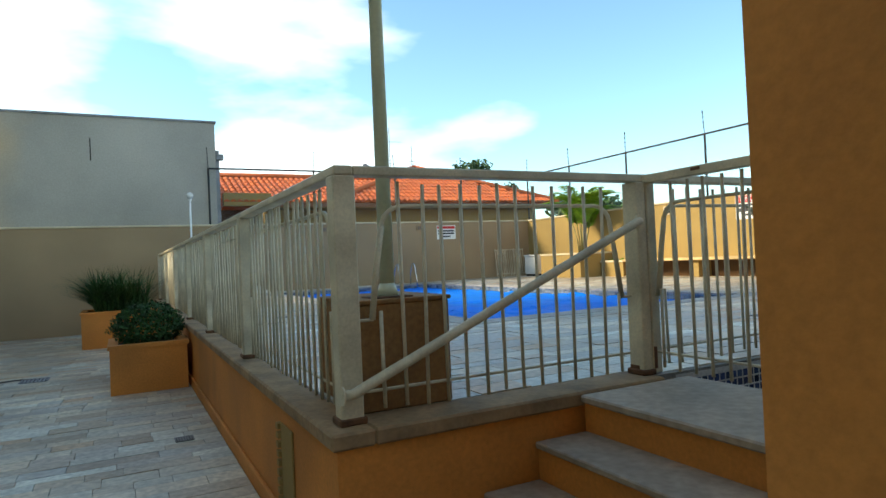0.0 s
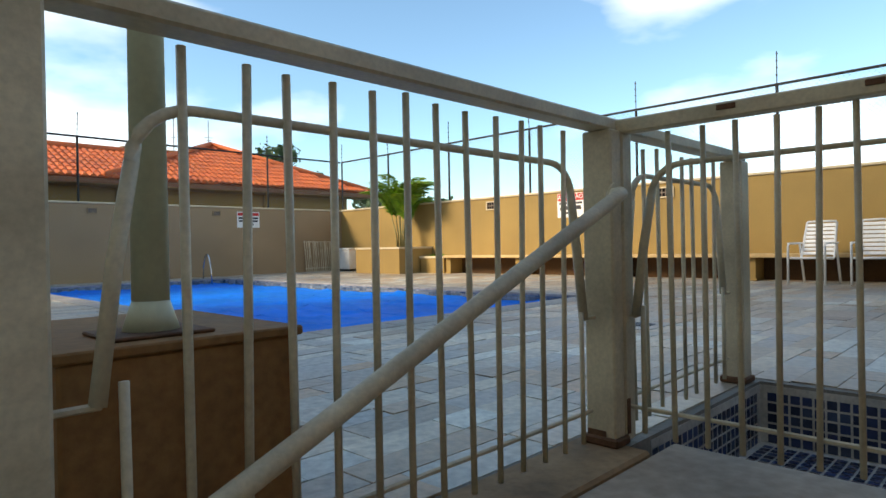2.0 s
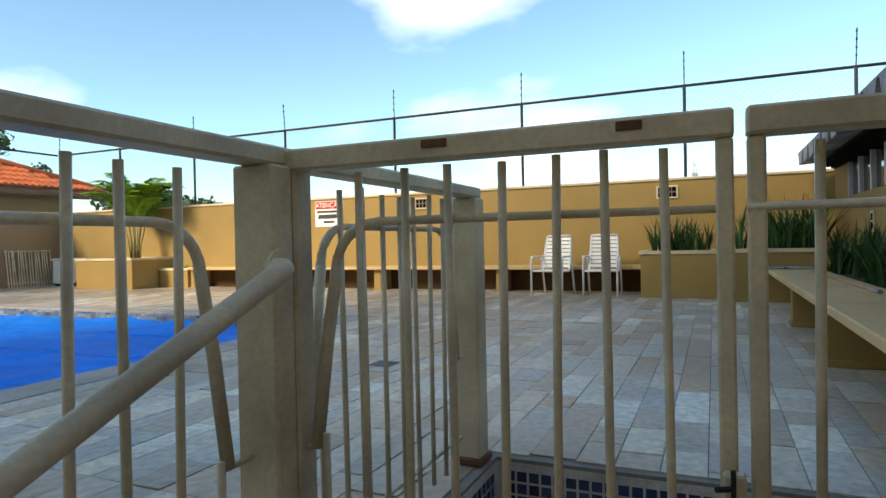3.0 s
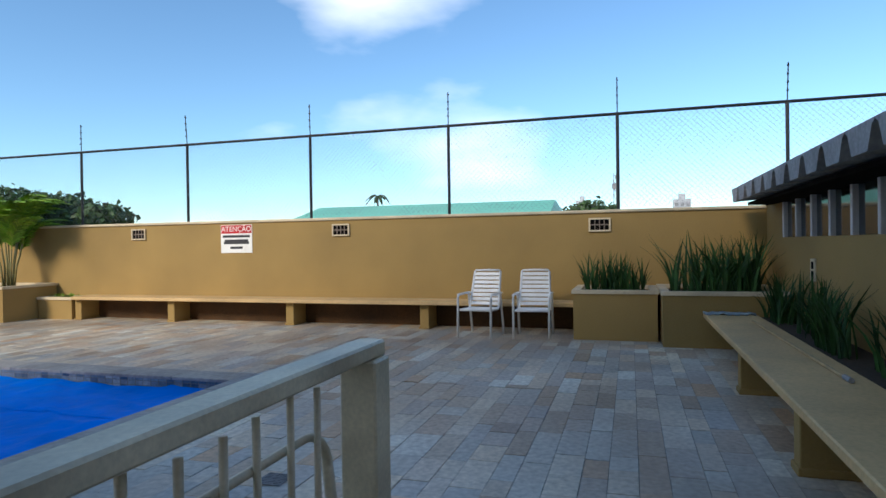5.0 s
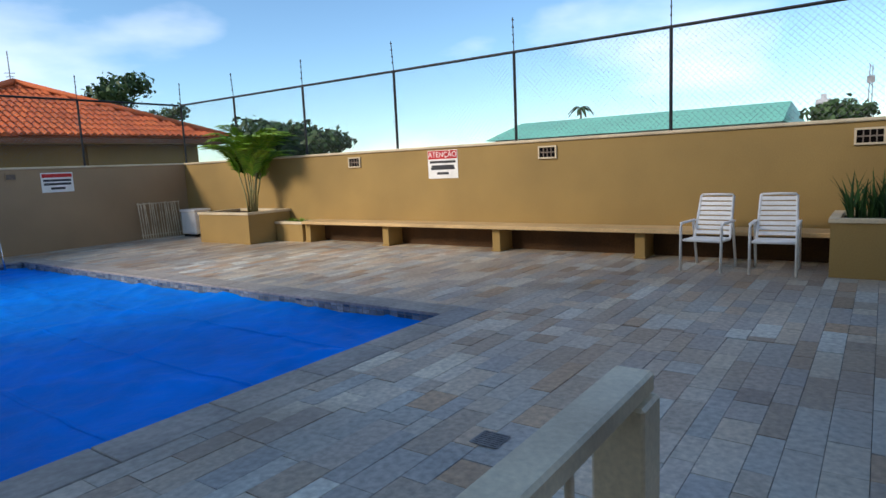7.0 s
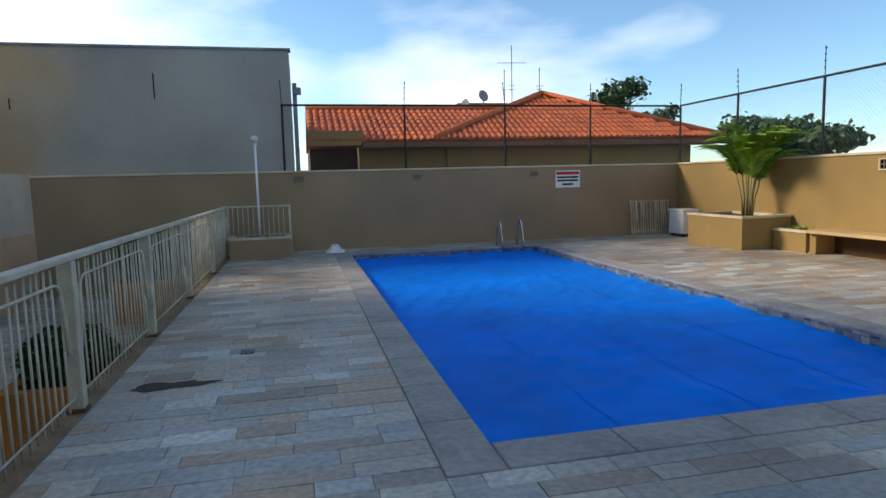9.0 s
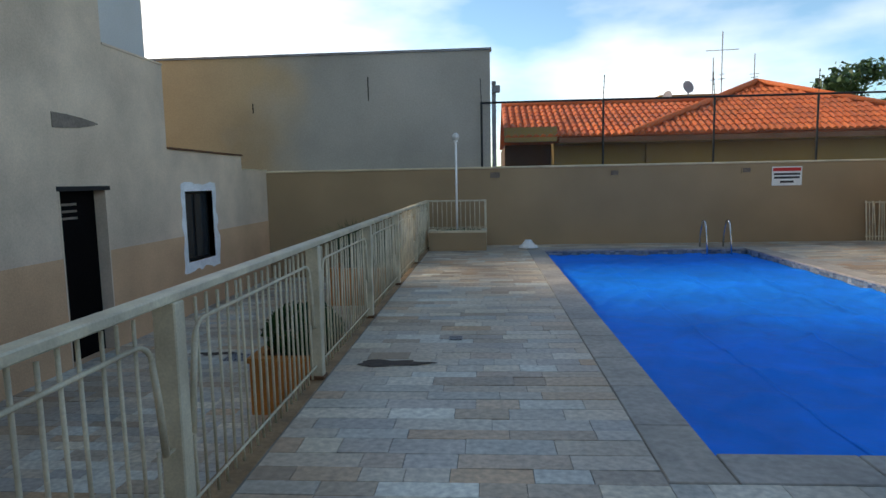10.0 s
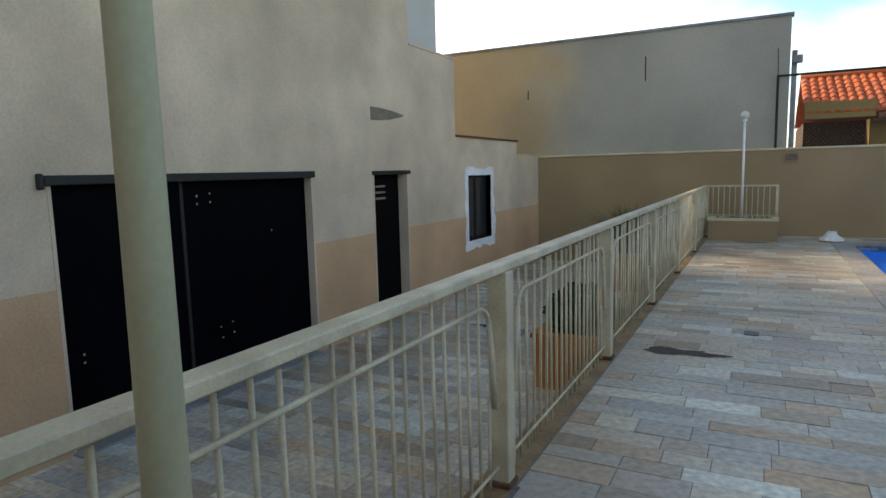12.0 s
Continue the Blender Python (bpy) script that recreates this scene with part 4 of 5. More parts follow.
# ---- plants ----
def blades(name, x0, y0, x1, y1, z, n, h, w, label, group="", droop=0.35, mat="leaf"):
    plant = thing(name, label, "plant", group)
    rnd = random.Random(n * 7 + int(x0 * 100))
    clumps = max(2, min(8, n // 40))
    for c in range(clumps):
        bm = bmesh.new()
        cx, cy = rnd.uniform(x0, x1), rnd.uniform(y0, y1)
        for i in range(n // clumps):
            x = min(x1, max(x0, cx + rnd.gauss(0, 0.3) * (x1 - x0)))
            y = min(y1, max(y0, cy + rnd.gauss(0, 0.3) * (y1 - y0)))
            a = rnd.uniform(0, 2 * math.pi)
            hh, lean, ww = h * rnd.uniform(0.5, 1.05), droop * rnd.uniform(0.1, 1.0), w * rnd.uniform(0.6, 1.2)
            d, s = Vector((math.cos(a), math.sin(a), 0)), Vector((-math.sin(a), math.cos(a), 0))
            rows = []
            for k in range(5):
                t = k / 4
                p = Vector((x, y, z - 0.01)) + d * (lean * hh * t ** 1.8) + Vector((0, 0, hh * (t - 0.25 * lean * t * t)))
                wk = ww * (0.75 + 0.6 * t - 1.32 * t * t)
                rows.append((bm.verts.new(p - s * wk + d * 0.25 * wk), bm.verts.new(p), bm.verts.new(p + s * wk + d * 0.25 * wk)))
            for r, q in zip(rows, rows[1:]):
                bm.faces.new((r[0], r[1], q[1], q[0]))
                bm.faces.new((r[1], r[2], q[2], q[1]))
        tagged(part("leaf_clump", bm, M[mat], plant), kind="stuff")
    return plant


SP = "dense clump of dark green spiky leaves in a planter"
blades("spiky_plant", 10.38, -0.88, 10.95, -0.12, 0.63, 150, 0.62, 0.021, SP, "spiky plants", 0.6)
blades("spiky_plant", 10.05, -2.30, 10.85, -1.28, 0.65, 240, 0.88, 0.024, SP, "spiky plants", 0.75)
for k in range(6):
    blades("spiky_plant", 9.05 - 1.05 * k, -2.55, 9.72 - 1.05 * k, -2.28, 0.405, 85, 0.66, 0.020, "row of dark green spiky leaves in the bed behind the bench", "spiky plants", 0.7)
blades("grass_plant", -1.30, 11.2, -0.40, 12.0, -0.07, 1300, 1.0, 0.012, "large bush of long arching green leaves in a yard planter", "", 1.5)
blades("low_plant", 10.98, 9.75, 11.2, 10.4, 0.36, 130, 0.16, 0.02, "low pale green ground plants in the small planter", "", 0.9, "palmleaf")
blades("low_plant", 0.25, 13.45, 1.2, 13.8, 0.38, 120, 0.13, 0.012, "sparse low weeds round the garden lamp", "", 0.9)


def leafball(name, centre, r, n, size, label, mat="leaf", squash=0.85, parent=None, rough=0.16):
    bm = bmesh.new()
    rnd = random.Random(n + int(r * 100))
    for i in range(n):
        d = Vector((rnd.gauss(0, 1), rnd.gauss(0, 1), rnd.gauss(0, 1))).normalized()
        k = r * (1 + rough * noise.noise(d * 2.7 + Vector(centre))) * rnd.uniform(0.78, 1.03)
        p = Vector(centre) + Vector((d.x * k, d.y * k, d.z * k * squash))
        t = d.cross(Vector((rnd.random() - 0.5, rnd.random() - 0.5, rnd.random() - 0.5))).normalized()
        u = (d * rnd.uniform(0.3, 1.0) + t * 0.8).normalized()
        s = size * rnd.uniform(0.6, 1.3)
        v = u.cross(d).normalized()
        bm.faces.new([bm.verts.new(q) for q in (p - v * s * 0.3, p + u * s * 0.5 - v * s * 0.34, p + u * s, p + u * s * 0.5 + v * s * 0.34)])
    if parent:
        return part(name, bm, M[mat], parent)
    return tagged(part(name, bm, M[mat]), label, "plant")


bush = leafball("round_bush", (-0.57, 6.07, 0.02), 0.40, 5200, 0.04, "clipped round dark green bush in a terracotta planter", squash=0.66)


def palm(x, y, z):
    ob = thing("palm", "bushy areca palm with several thin stems in a planter box", "palm", at=(0, 0, 0))
    rnd = random.Random(5)
    for s in range(9):
        a = s * 2.4 + rnd.uniform(-0.3, 0.3)
        d = Vector((math.cos(a), math.sin(a), 0))
        foot = Vector((x, y, z)) + d * rnd.uniform(0.03, 0.10)
        top = foot + d * rnd.uniform(0.04, 0.18) + Vector((0, 0, rnd.uniform(0.6, 0.98)))
        part("stem", tube(bmesh.new(), [foot, foot.lerp(top, 0.5) - d * 0.03, top], 0.020, 7, 0.7), M["stem"], ob, smooth=True)
        for f in range(4):
            b = a + rnd.uniform(-1.1, 1.1)
            e = Vector((math.cos(b), math.sin(b), 0))
            L, rise = rnd.uniform(1.1, 1.6), rnd.uniform(0.85, 1.35)
            axis, pts = [], []
            for k in range(13):
                t = k / 12
                axis.append(top + e * (L * (0.12 * t + 0.50 * t ** 1.9)) + Vector((0, 0, L * rise * (t - 0.50 * t ** 2.6))))
            fm = tube(bmesh.new(), axis, 0.008, 5, 0.3)
            for k in range(2, 37):
                t = k / 37
                i = min(11, int(t * 12))
                p = axis[i].lerp(axis[i + 1], t * 12 - i)
                along = (axis[i + 1] - axis[i]).normalized()
                side = along.cross(Vector((0, 0, 1)))
                if side.length < 0.05:
                    side = Vector((-e.y, e.x, 0))
                side.normalize()
                ll = 0.36 * math.sin(math.pi * min(1, 0.18 + 0.8 * t)) * rnd.uniform(0.8, 1.1)
                for sg in (-1, 1):
                    q = p + (side * sg * 0.8 + along * 0.75 + Vector((0, 0, 0.12))).normalized() * ll * 0.55
                    r = q + (side * sg * 0.7 + along * 0.65 + Vector((0, 0, -0.55))).normalized() * ll * 0.5
                    wv = along.cross(side).normalized() * 0.003 + along * 0.020
                    v = [fm.verts.new(c) for c in (p - wv * 0.5, q - wv, r, q + wv, p + wv * 0.5)]
                    fm.faces.new(v)
            part("frond", fm, M["palmleaf"], ob)
    return ob


palm(10.72, 11.10, 0.62)

# ---- bits on the deck ----
lamp = thing("garden_lamp", "white garden lamp post with a clear globe in the planter", "lamp")
part("post", rodm((0.70, 13.62, 0.39), (0.70, 13.62, 2.38), 0.024, 10), M["white"], lamp, smooth=True)
part("collar", rodm((0.70, 13.62, 2.38), (0.70, 13.62, 2.42), 0.045, 10), M["white"], lamp)
bm = bmesh.new()
bmesh.ops.create_uvsphere(bm, u_segments=16, v_segments=10, radius=0.085, matrix=Matrix.Translation((0.70, 13.62, 2.50)))
part("globe", bm, M["globe"], lamp, "pale plastic globe", smooth=True)

back_fence = thing("fence", "short cream-painted iron fence behind the lamp planter", "fence", "pool fence")
part("top_rail", boxm(0.052, 13.97, RAIL - 0.04, 1.36, 14.02, RAIL - 0.002, bevel=0.004), M["cream"], back_fence)
part("post", boxm(1.31, 13.97, 0.0, 1.36, 14.02, RAIL - 0.042, bevel=0.004), M["cream"], back_fence)
for k in range(11):
    ob = new("bar", BAR)
    ob.parent = back_fence
    ob.matrix_basis = pose(0.13 + 0.107 * k, 13.995, 0.02)
part("bottom_rail", rodm((0.05, 13.995, 0.47), (1.31, 13.995, 0.47), 0.008, 6), M["cream"], back_fence)

ladder = thing("pool_ladder", "chrome pool ladder handrails at the far end of the pool", "ladder")
for x in (6.00, 6.50):
    pts = [(x, 13.62, 0.0), (x, 13.60, 0.28), (x, 13.52, 0.48)]
    pts += [(x, 13.40 + 0.12 * math.cos(a), 0.46 + 0.13 * math.sin(a)) for a in (1.0, 1.57, 2.2, 2.8)] + [(x, 13.20, 0.2), (x, 13.12, -0.3)]
    part("rail", tube(bmesh.new(), pts, 0.02, 10), M["steel"], ladder, smooth=True)

rack = thing("spare_fence_panel", "spare cream iron fence panel leaning against the corner wall", "fence panel")
m = pose(9.86, 14.30, 0, -6, 0, 0)
for k in range(17):
    o = part("bar", rodm((0.03 + 0.066 * k, random.uniform(-0.01, 0.01), 0.0), (0.03 + 0.066 * k + random.uniform(-0.03, 0.03), 0, 0.90 + random.uniform(-0.04, 0.03)), 0.014, 6), M["cream"], rack)
for z in (0.10, 0.87):
    part("rail", boxm(0, -0.012, z, 1.12, 0.012, z + 0.025), M["cream"], rack)
rack.matrix_basis = m

crate = thing("white_box", "white plastic equipment box on dark feet beside the palm planter", "box")
part("body", boxm(10.78, 13.45, 0.06, 11.22, 14.05, 0.62, bevel=0.02), M["white"], crate)
part("lid", boxm(10.76, 13.43, 0.62, 11.24, 14.07, 0.68, bevel=0.015), M["white"], crate)
for x in (10.84, 11.16):
    part("foot", boxm(x - 0.04, 13.5, 0.0, x + 0.04, 14.0, 0.06), M["black"], crate)

flt = thing("chlorine_float", "white plastic chlorine floater lying beside the pool", "pool float")
bm = bmesh.new()
rod(bm, (2.28, 13.60, 0.028), (2.28, 13.60, 0.085), 0.22, 10, 0.20)
part("base", bm, M["white"], flt)
part("cone", rodm((2.28, 13.60, 0.085), (2.28, 13.60, 0.17), 0.16, 10, 0.09), M["white"], flt)
part("cap", rodm((2.28, 13.60, 0.17), (2.28, 13.60, 0.20), 0.08, 10), M["white"], flt)

cloth = bmesh.new()
cv = [[cloth.verts.new((9.62 + 0.13 * math.sin(j) * 0.2 + 0.055 * i - 0.12, -2.14 + 0.052 * j, 0.458 + 0.03 * abs(noise.noise((i * 0.6, j * 0.5, 3))) + 0.012 * ((i + j) % 2))) for i in range(5)] for j in range(12)]
for j in range(11):
    for i in range(4):
        cloth.faces.new((cv[j][i], cv[j][i + 1], cv[j + 1][i + 1], cv[j + 1][i]))
o = tagged(part("folded_cloth", cloth, M["cloth"], smooth=True), "crumpled grey-green cloth on the end of the bench", "cloth")
md = o.modifiers.new("thick", "SOLIDIFY")
md.thickness = 0.01
stick = thing("pole_stick", "long wooden cleaning pole lying on the stone bench", "pole")
part("shaft", rodm((8.9, -1.99, 0.464), (5.95, -2.02, 0.464), 0.013, 8), M["bamboo"], stick)
part("end_fitting", rodm((5.95, -2.02, 0.468), (5.83, -2.023, 0.468), 0.018, 8), M["fibre"], stick, "grey end fitting")


def drain(x, y, z, s, label="dark square floor drain grate", parent=None):
    ob = thing("floor_drain", label, "drain", "floor drains", at=(x, y, z))
    part("backing", boxm(-s, -s, -0.018, s, s, 0.002), M["shade_black"], ob)
    for k in range(8):
        u = -s + k * s * 2 / 7
        part("grate_bar", boxm(u - s * 0.075, -s, 0.002, u + s * 0.075, s, 0.007), M["fibre"], ob)
    for k in range(4):
        u = -s + k * s * 2 / 3
        part("cross_bar", boxm(-s, u - s * 0.09, 0.002, s, u + s * 0.09, 0.005), M["fibre"], ob)
    return ob


drain(4.57, 1.27, 0.002, 0.078)
drain(1.035, 5.74, 0.002, 0.06)
drain(-1.95, 7.6, YARD + 0.002, 0.16)
drain(-0.42, 3.1, YARD + 0.002, 0.07)

# ---- houses and distance ----
def tile_slope(bm, eave_a, eave_b, top, pitch, course, limits):
    """Rows of rounded roof tiles on a slope. eave_a to eave_b: the eave; top: up-slope vector; limits(u): how far up column u reaches, 0 to 1."""
    a, b, up = Vector(eave_a), Vector(eave_b), Vector(top)
    n = int((b - a).length / pitch)
    dx = (b - a) / n
    nrm = dx.cross(up).normalized()
    if nrm.z < 0:
        nrm = -nrm
    for i in range(n):
        reach = limits((i + 0.5) / n)
        m = max(1, int(reach * up.length / course))
        for j in range(m):
            p0 = a + dx * i + up * (j * course / up.length)
            p1 = p0 + up * min(course / up.length * 1.04, max(0.0, reach - j * course / up.length) + 0.01)
            prof = []
            for p, lift in ((p0, 0.045), (p1, 0.022)):
                prof.append([bm.verts.new(p + dx * f + nrm * (lift + h)) for f, h in ((0.0, -0.03), (0.2, 0.02), (0.5, 0.045), (0.8, 0.02), (1.0, -0.03))])
            for k in range(4):
                bm.faces.new((prof[0][k], prof[0][k + 1], prof[1][k + 1], prof[1][k]))
            bm.faces.new(prof[0])


house = thing("house", "single-storey ochre house with orange clay-tile hip roofs", "house")
part("wall", boxm(3.2, 17.0, -1.5, 13.4, 22.0, 2.50), M["ochre"], house)
# porch recess darkened by its colour in place of real shade
part("porch_wall", boxm(1.9, 17.6, -1.5, 3.2, 22.0, 2.50), M["shade_brown"], house, "recessed porch wall, its shade put into a dark brown colour")
part("fascia", boxm(3.25, 16.15, 2.46, 13.95, 16.22, 2.58), M["eave"], house, "brown fascia board")
part("soffit", boxm(3.25, 16.2, 2.44, 13.9, 17.0, 2.47), M["ochre"], house)
part("porch_beam", boxm(1.85, 16.15, 2.50, 3.2, 16.4, 2.87), M["ochre"], house)
for x in (5.7, 10.1):
    part("downpipe", boxm(x - 0.05, 16.9, 1.2, x + 0.05, 17.0, 2.46), M["ochre"], house)
bm = bmesh.new()
tile_slope(bm, (1.85, 16.15, 2.60), (8.2, 16.15, 2.60), (0, 2.85, 1.13), 0.18, 0.36, lambda u: 1.0)
tagged(part("roof_wing", bm, M["rooftile"], house, "orange clay tiles"), kind="stuff")
bm = bmesh.new()
tile_slope(bm, (5.1, 16.13, 2.63), (13.95, 16.13, 2.63), (0, 3.37, 1.64), 0.18, 0.36, lambda u: max(0.02, 1 - abs(u - 0.5) * 2))
tagged(part("roof_main", bm, M["rooftile"], house, "orange clay tiles"), kind="stuff")
bm = bmesh.new()
apex = (9.52, 19.5, 4.27)
c = [(5.1, 16.13, 2.60), (13.95, 16.13, 2.60), (13.95, 22.9, 2.60), (5.1, 22.9, 2.60)]
for k in range(4):
    sheet(bm, [c[k], c[(k + 1) % 4], apex])
sheet(bm, [(1.85, 16.15, 2.57), (8.2, 16.15, 2.57), (8.2, 19.0, 3.70), (1.85, 19.0, 3.70)])
sheet(bm, [(1.85, 21.85, 2.57), (8.2, 21.85, 2.57), (8.2, 19.0, 3.70), (1.85, 19.0, 3.70)])
part("roof_deck", bm, M["rooftile"], house)
bm = bmesh.new()
tube(bm, [(5.1, 16.13, 2.68), (9.52, 19.5, 4.34)], 0.09, 8)
part("hip_ridge", bm, M["rooftile"], house, smooth=True)
part("hip_ridge", tube(bmesh.new(), [(13.95, 16.13, 2.68), (9.52, 19.5, 4.34)], 0.09, 8), M["rooftile"], house, smooth=True)
part("ridge", tube(bmesh.new(), [(1.85, 19.0, 3.78), (8.0, 19.0, 3.78)], 0.10, 8), M["rooftile"], house, smooth=True)
part("tank_wall", boxm(6.7, 19.6, 3.5, 8.6, 21.0, 4.02), M["ochre"], house, "low ochre wall behind the ridge")


def dish(x, y, z, r):
    ob = thing("satellite_dish", "small grey satellite dish above the tiled roof", "satellite dish", "satellite dishes")
    bm = bmesh.new()
    rings = []
    for k in range(1, 5):
        rr = r * k / 4
        rings.append([bm.verts.new((rr * math.cos(a * 0.3927), -0.0 + rr * rr * -0.5, rr * math.sin(a * 0.3927))) for a in range(16)])
    mid = bm.verts.new((0, 0, 0))
    for a in range(16):
        bm.faces.new((mid, rings[0][a], rings[0][(a + 1) % 16]))
        for p, q in zip(rings, rings[1:]):
            bm.faces.new((p[a], q[a], q[(a + 1) % 16], p[(a + 1) % 16]))
    part("reflector", bm, M["fibre"], ob, smooth=True)
    part("mast", rodm((0, 0.04, -0.5), (0, 0.04, 0.05), 0.02, 6), M["fibre"], ob)
    ob.matrix_basis = pose(x, y, z, -15, 0, 20)
    return ob


d = dish(7.45, 19.3, 4.20, 0.19)
copy_thing(d, pose(6.85, 19.3, 3.92, -10, 0, -60))


def antenna(x, y, z, h, arms):
    ob = thing("antenna", "thin metal roof antenna on the tiled house", "antenna", "antennas")
    part("mast", rodm((x, y, z), (x, y, z + h), 0.014, 6), M["fibre"], ob)
    for k, (dz, w) in enumerate(arms):
        part("element", rodm((x - w, y, z + dz), (x + w, y, z + dz + 0.02), 0.010, 5), M["fibre"], ob)
    return ob


antenna(8.35, 19.1, 3.75, 2.0, ((1.45, 0.48), (0.75, 0.08), (0.62, 0.10)))
antenna(8.10, 19.1, 3.75, 1.25, ((0.6, 0.07),))
antenna(9.45, 19.5, 4.30, 0.85, ((0.25, 0.14), (0.15, 0.10)))

part("corner_post", boxm(1.52, NORTH + 0.6, -1.0, 1.62, NORTH + 0.7, 3.9), M["fibre"], gray)
part("floodlight", boxm(1.52, NORTH + 0.45, 3.62, 1.72, NORTH + 0.62, 3.78, bevel=0.02), M["fibre"], gray, "small grey floodlight")
for x, z, h in ((-1.42, 3.75, 0.55), (-4.25, 3.36, 0.22)):
    part("wall_crack", boxm(x - 0.012, NORTH + 0.232, z - h / 2, x + 0.012, NORTH + 0.242, z + h / 2), M["shade_black"], gray, "dark vertical slit")


def tree(name, x, y, z, h, r, n, size, label, seed, squash=0.7, clumps=9, group="distant trees"):
    ob = thing(name, label, "tree", group)
    rnd = random.Random(seed)
    part("trunk", tube(bmesh.new(), [(x, y, z), (x + 0.1 * r, y, z + h * 0.35), (x, y, z + h * 0.7)], r * 0.07, 8, 0.5), M["bark"], ob, smooth=True)
    bm = bmesh.new()
    for c in range(clumps):
        a = rnd.uniform(0, 6.28)
        q = rnd.uniform(0.0, 0.85) * r
        cc = Vector((x + q * math.cos(a), y + q * math.sin(a), z + h * 0.72 + rnd.uniform(-0.35, 0.5) * r * squash))
        rc = r * rnd.uniform(0.28, 0.48)
        tube(bm, [(x, y, z + h * 0.45), Vector((x, y, z + h * 0.45)).lerp(cc, 0.6) + Vector((0, 0, 0.05 * r)), cc], r * 0.022, 5, 0.4)
        for i in range(n // clumps):
            d = Vector((rnd.gauss(0, 1), rnd.gauss(0, 1), rnd.gauss(0, 1))).normalized()
            p = cc + Vector((d.x, d.y, d.z * squash)) * rc * rnd.uniform(0.55, 1.1)
            u = Vector((rnd.gauss(0, 1), rnd.gauss(0, 1), rnd.gauss(0, 0.7))).normalized()
            v = u.cross(d)
            if v.length < 0.1:
                continue
            v.normalize()
            s = size * rnd.uniform(0.5, 1.4)
            bm.faces.new([bm.verts.new(w) for w in (p - v * s * 0.4, p + u * s * 0.5 - v * s * 0.5, p + u * s, p + u * s * 0.5 + v * s * 0.5)])
    part("crown", bm, M["tree"], ob)
    return ob


TL = "dense dark green tree beyond the boundary wall"
tree("tree", 38, 39.5, -1.6, 7.4, 4.4, 5200, 0.42, TL, 1, 0.55, 14)
tree("tree", 42, 47.5, -1.6, 8.2, 4.6, 5200, 0.42, TL, 2, 0.55, 14)
tree("tree", 50, 1.9, -1.6, 6.8, 1.9, 1600, 0.3, "small round tree beyond the boundary wall", 3, 0.8)
tree("tree", 60, 7.6, -1.6, 7.0, 2.4, 1400, 0.35, "low tree behind the green roof", 4, 0.6)
tree("tree", 58, 14.5, -1.6, 6.4, 2.2, 1200, 0.35, "low tree behind the green roof", 6, 0.6)
tree("tree", 52, -1.2, -1.6, 5.0, 1.6, 900, 0.3, "low tree beyond the boundary wall", 9, 0.6)
tree("shrub", 42, 11.0, -1.6, 5.3, 2.4, 1200, 0.25, "leafy shrub before the green roof", 10, 0.35, 9)
tree("tree", 18.9, 32, -1.6, 9.9, 2.3, 2000, 0.22, "sparse tree crown above the tiled roof", 7, 0.75, 11)
tree("tree", 22.4, 33, -1.6, 8.8, 1.6, 900, 0.2, "sparse tree crown above the tiled roof", 8, 0.7, 8)
far_palm = thing("palm", "distant single palm tree on the skyline", "palm")
part("trunk", tube(bmesh.new(), [(70, 28, -1.6), (70.1, 28.1, 7.2)], 0.16, 7, 0.7), M["bark"], far_palm)
for k in range(12):
    a = k * 0.55
    e = Vector((math.cos(a), math.sin(a), 0))
    c0 = Vector((70.1, 28.1, 7.2))
    bm = bmesh.new()
    rows = []
    for t in (0.0, 0.35, 0.7, 1.0):
        p = c0 + e * 1.5 * t + Vector((0, 0, 0.75 * t - 1.35 * t * t + 0.3 * ((k % 3) - 1) * t))
        s = Vector((-e.y, e.x, 0)) * (0.06 + 0.3 * t * (1 - t) * 2)
        rows.append((bm.verts.new(p - s - Vector((0, 0, 0.12 * t))), bm.verts.new(p), bm.verts.new(p + s - Vector((0, 0, 0.12 * t)))))
    for r, q in zip(rows, rows[1:]):
        bm.faces.new((r[0], r[1], q[1], q[0]))
        bm.faces.new((r[1], r[2], q[2], q[1]))
    part("frond", bm, M["tree"], far_palm)

shed = thing("warehouse", "long low building with a pale green metal roof", "warehouse")
part("wall", boxm(46, 4.9, -1.6, 60, 25.4, 3.3), M["far"], shed)
bm = bmesh.new()
sheet(bm, [(45, 4.7, 3.2), (45, 25.8, 3.2), (51, 25.6, 4.75), (51, 4.9, 4.75)])
sheet(bm, [(61, 4.7, 3.2), (61, 25.8, 3.2), (51, 25.6, 4.75), (51, 4.9, 4.75)])
sheet(bm, [(45, 4.7, 3.2), (61, 4.7, 3.2), (51, 4.9, 4.75)])
sheet(bm, [(45, 25.8, 3.2), (61, 25.8, 3.2), (51, 25.6, 4.75)])
part("roof", bm, M["green"], shed, "pale green metal sheets")


def block(x, y, w, h, floors, cols, label):
    ob = thing("apartment_tower", label, "building", "distant towers")
    part("wall", boxm(x, y - w / 2, -1.6, x + w, y + w / 2, h), M["far"], ob)
    for f in range(floors):
        for c in range(cols):
            z = h - 1.2 - f * 1.5
            yy = y - w / 2 + (c + 0.5) * w / cols
            part("window", boxm(x - 0.05, yy - w / cols * 0.3, z - 0.45, x + 0.02, yy + w / cols * 0.3, z + 0.35), M["fibre"], ob)
    part("roof_tank", boxm(x + w * 0.3, y - w * 0.2, h, x + w * 0.7, y + w * 0.2, h + 1.2), M["far"], ob)
    return ob


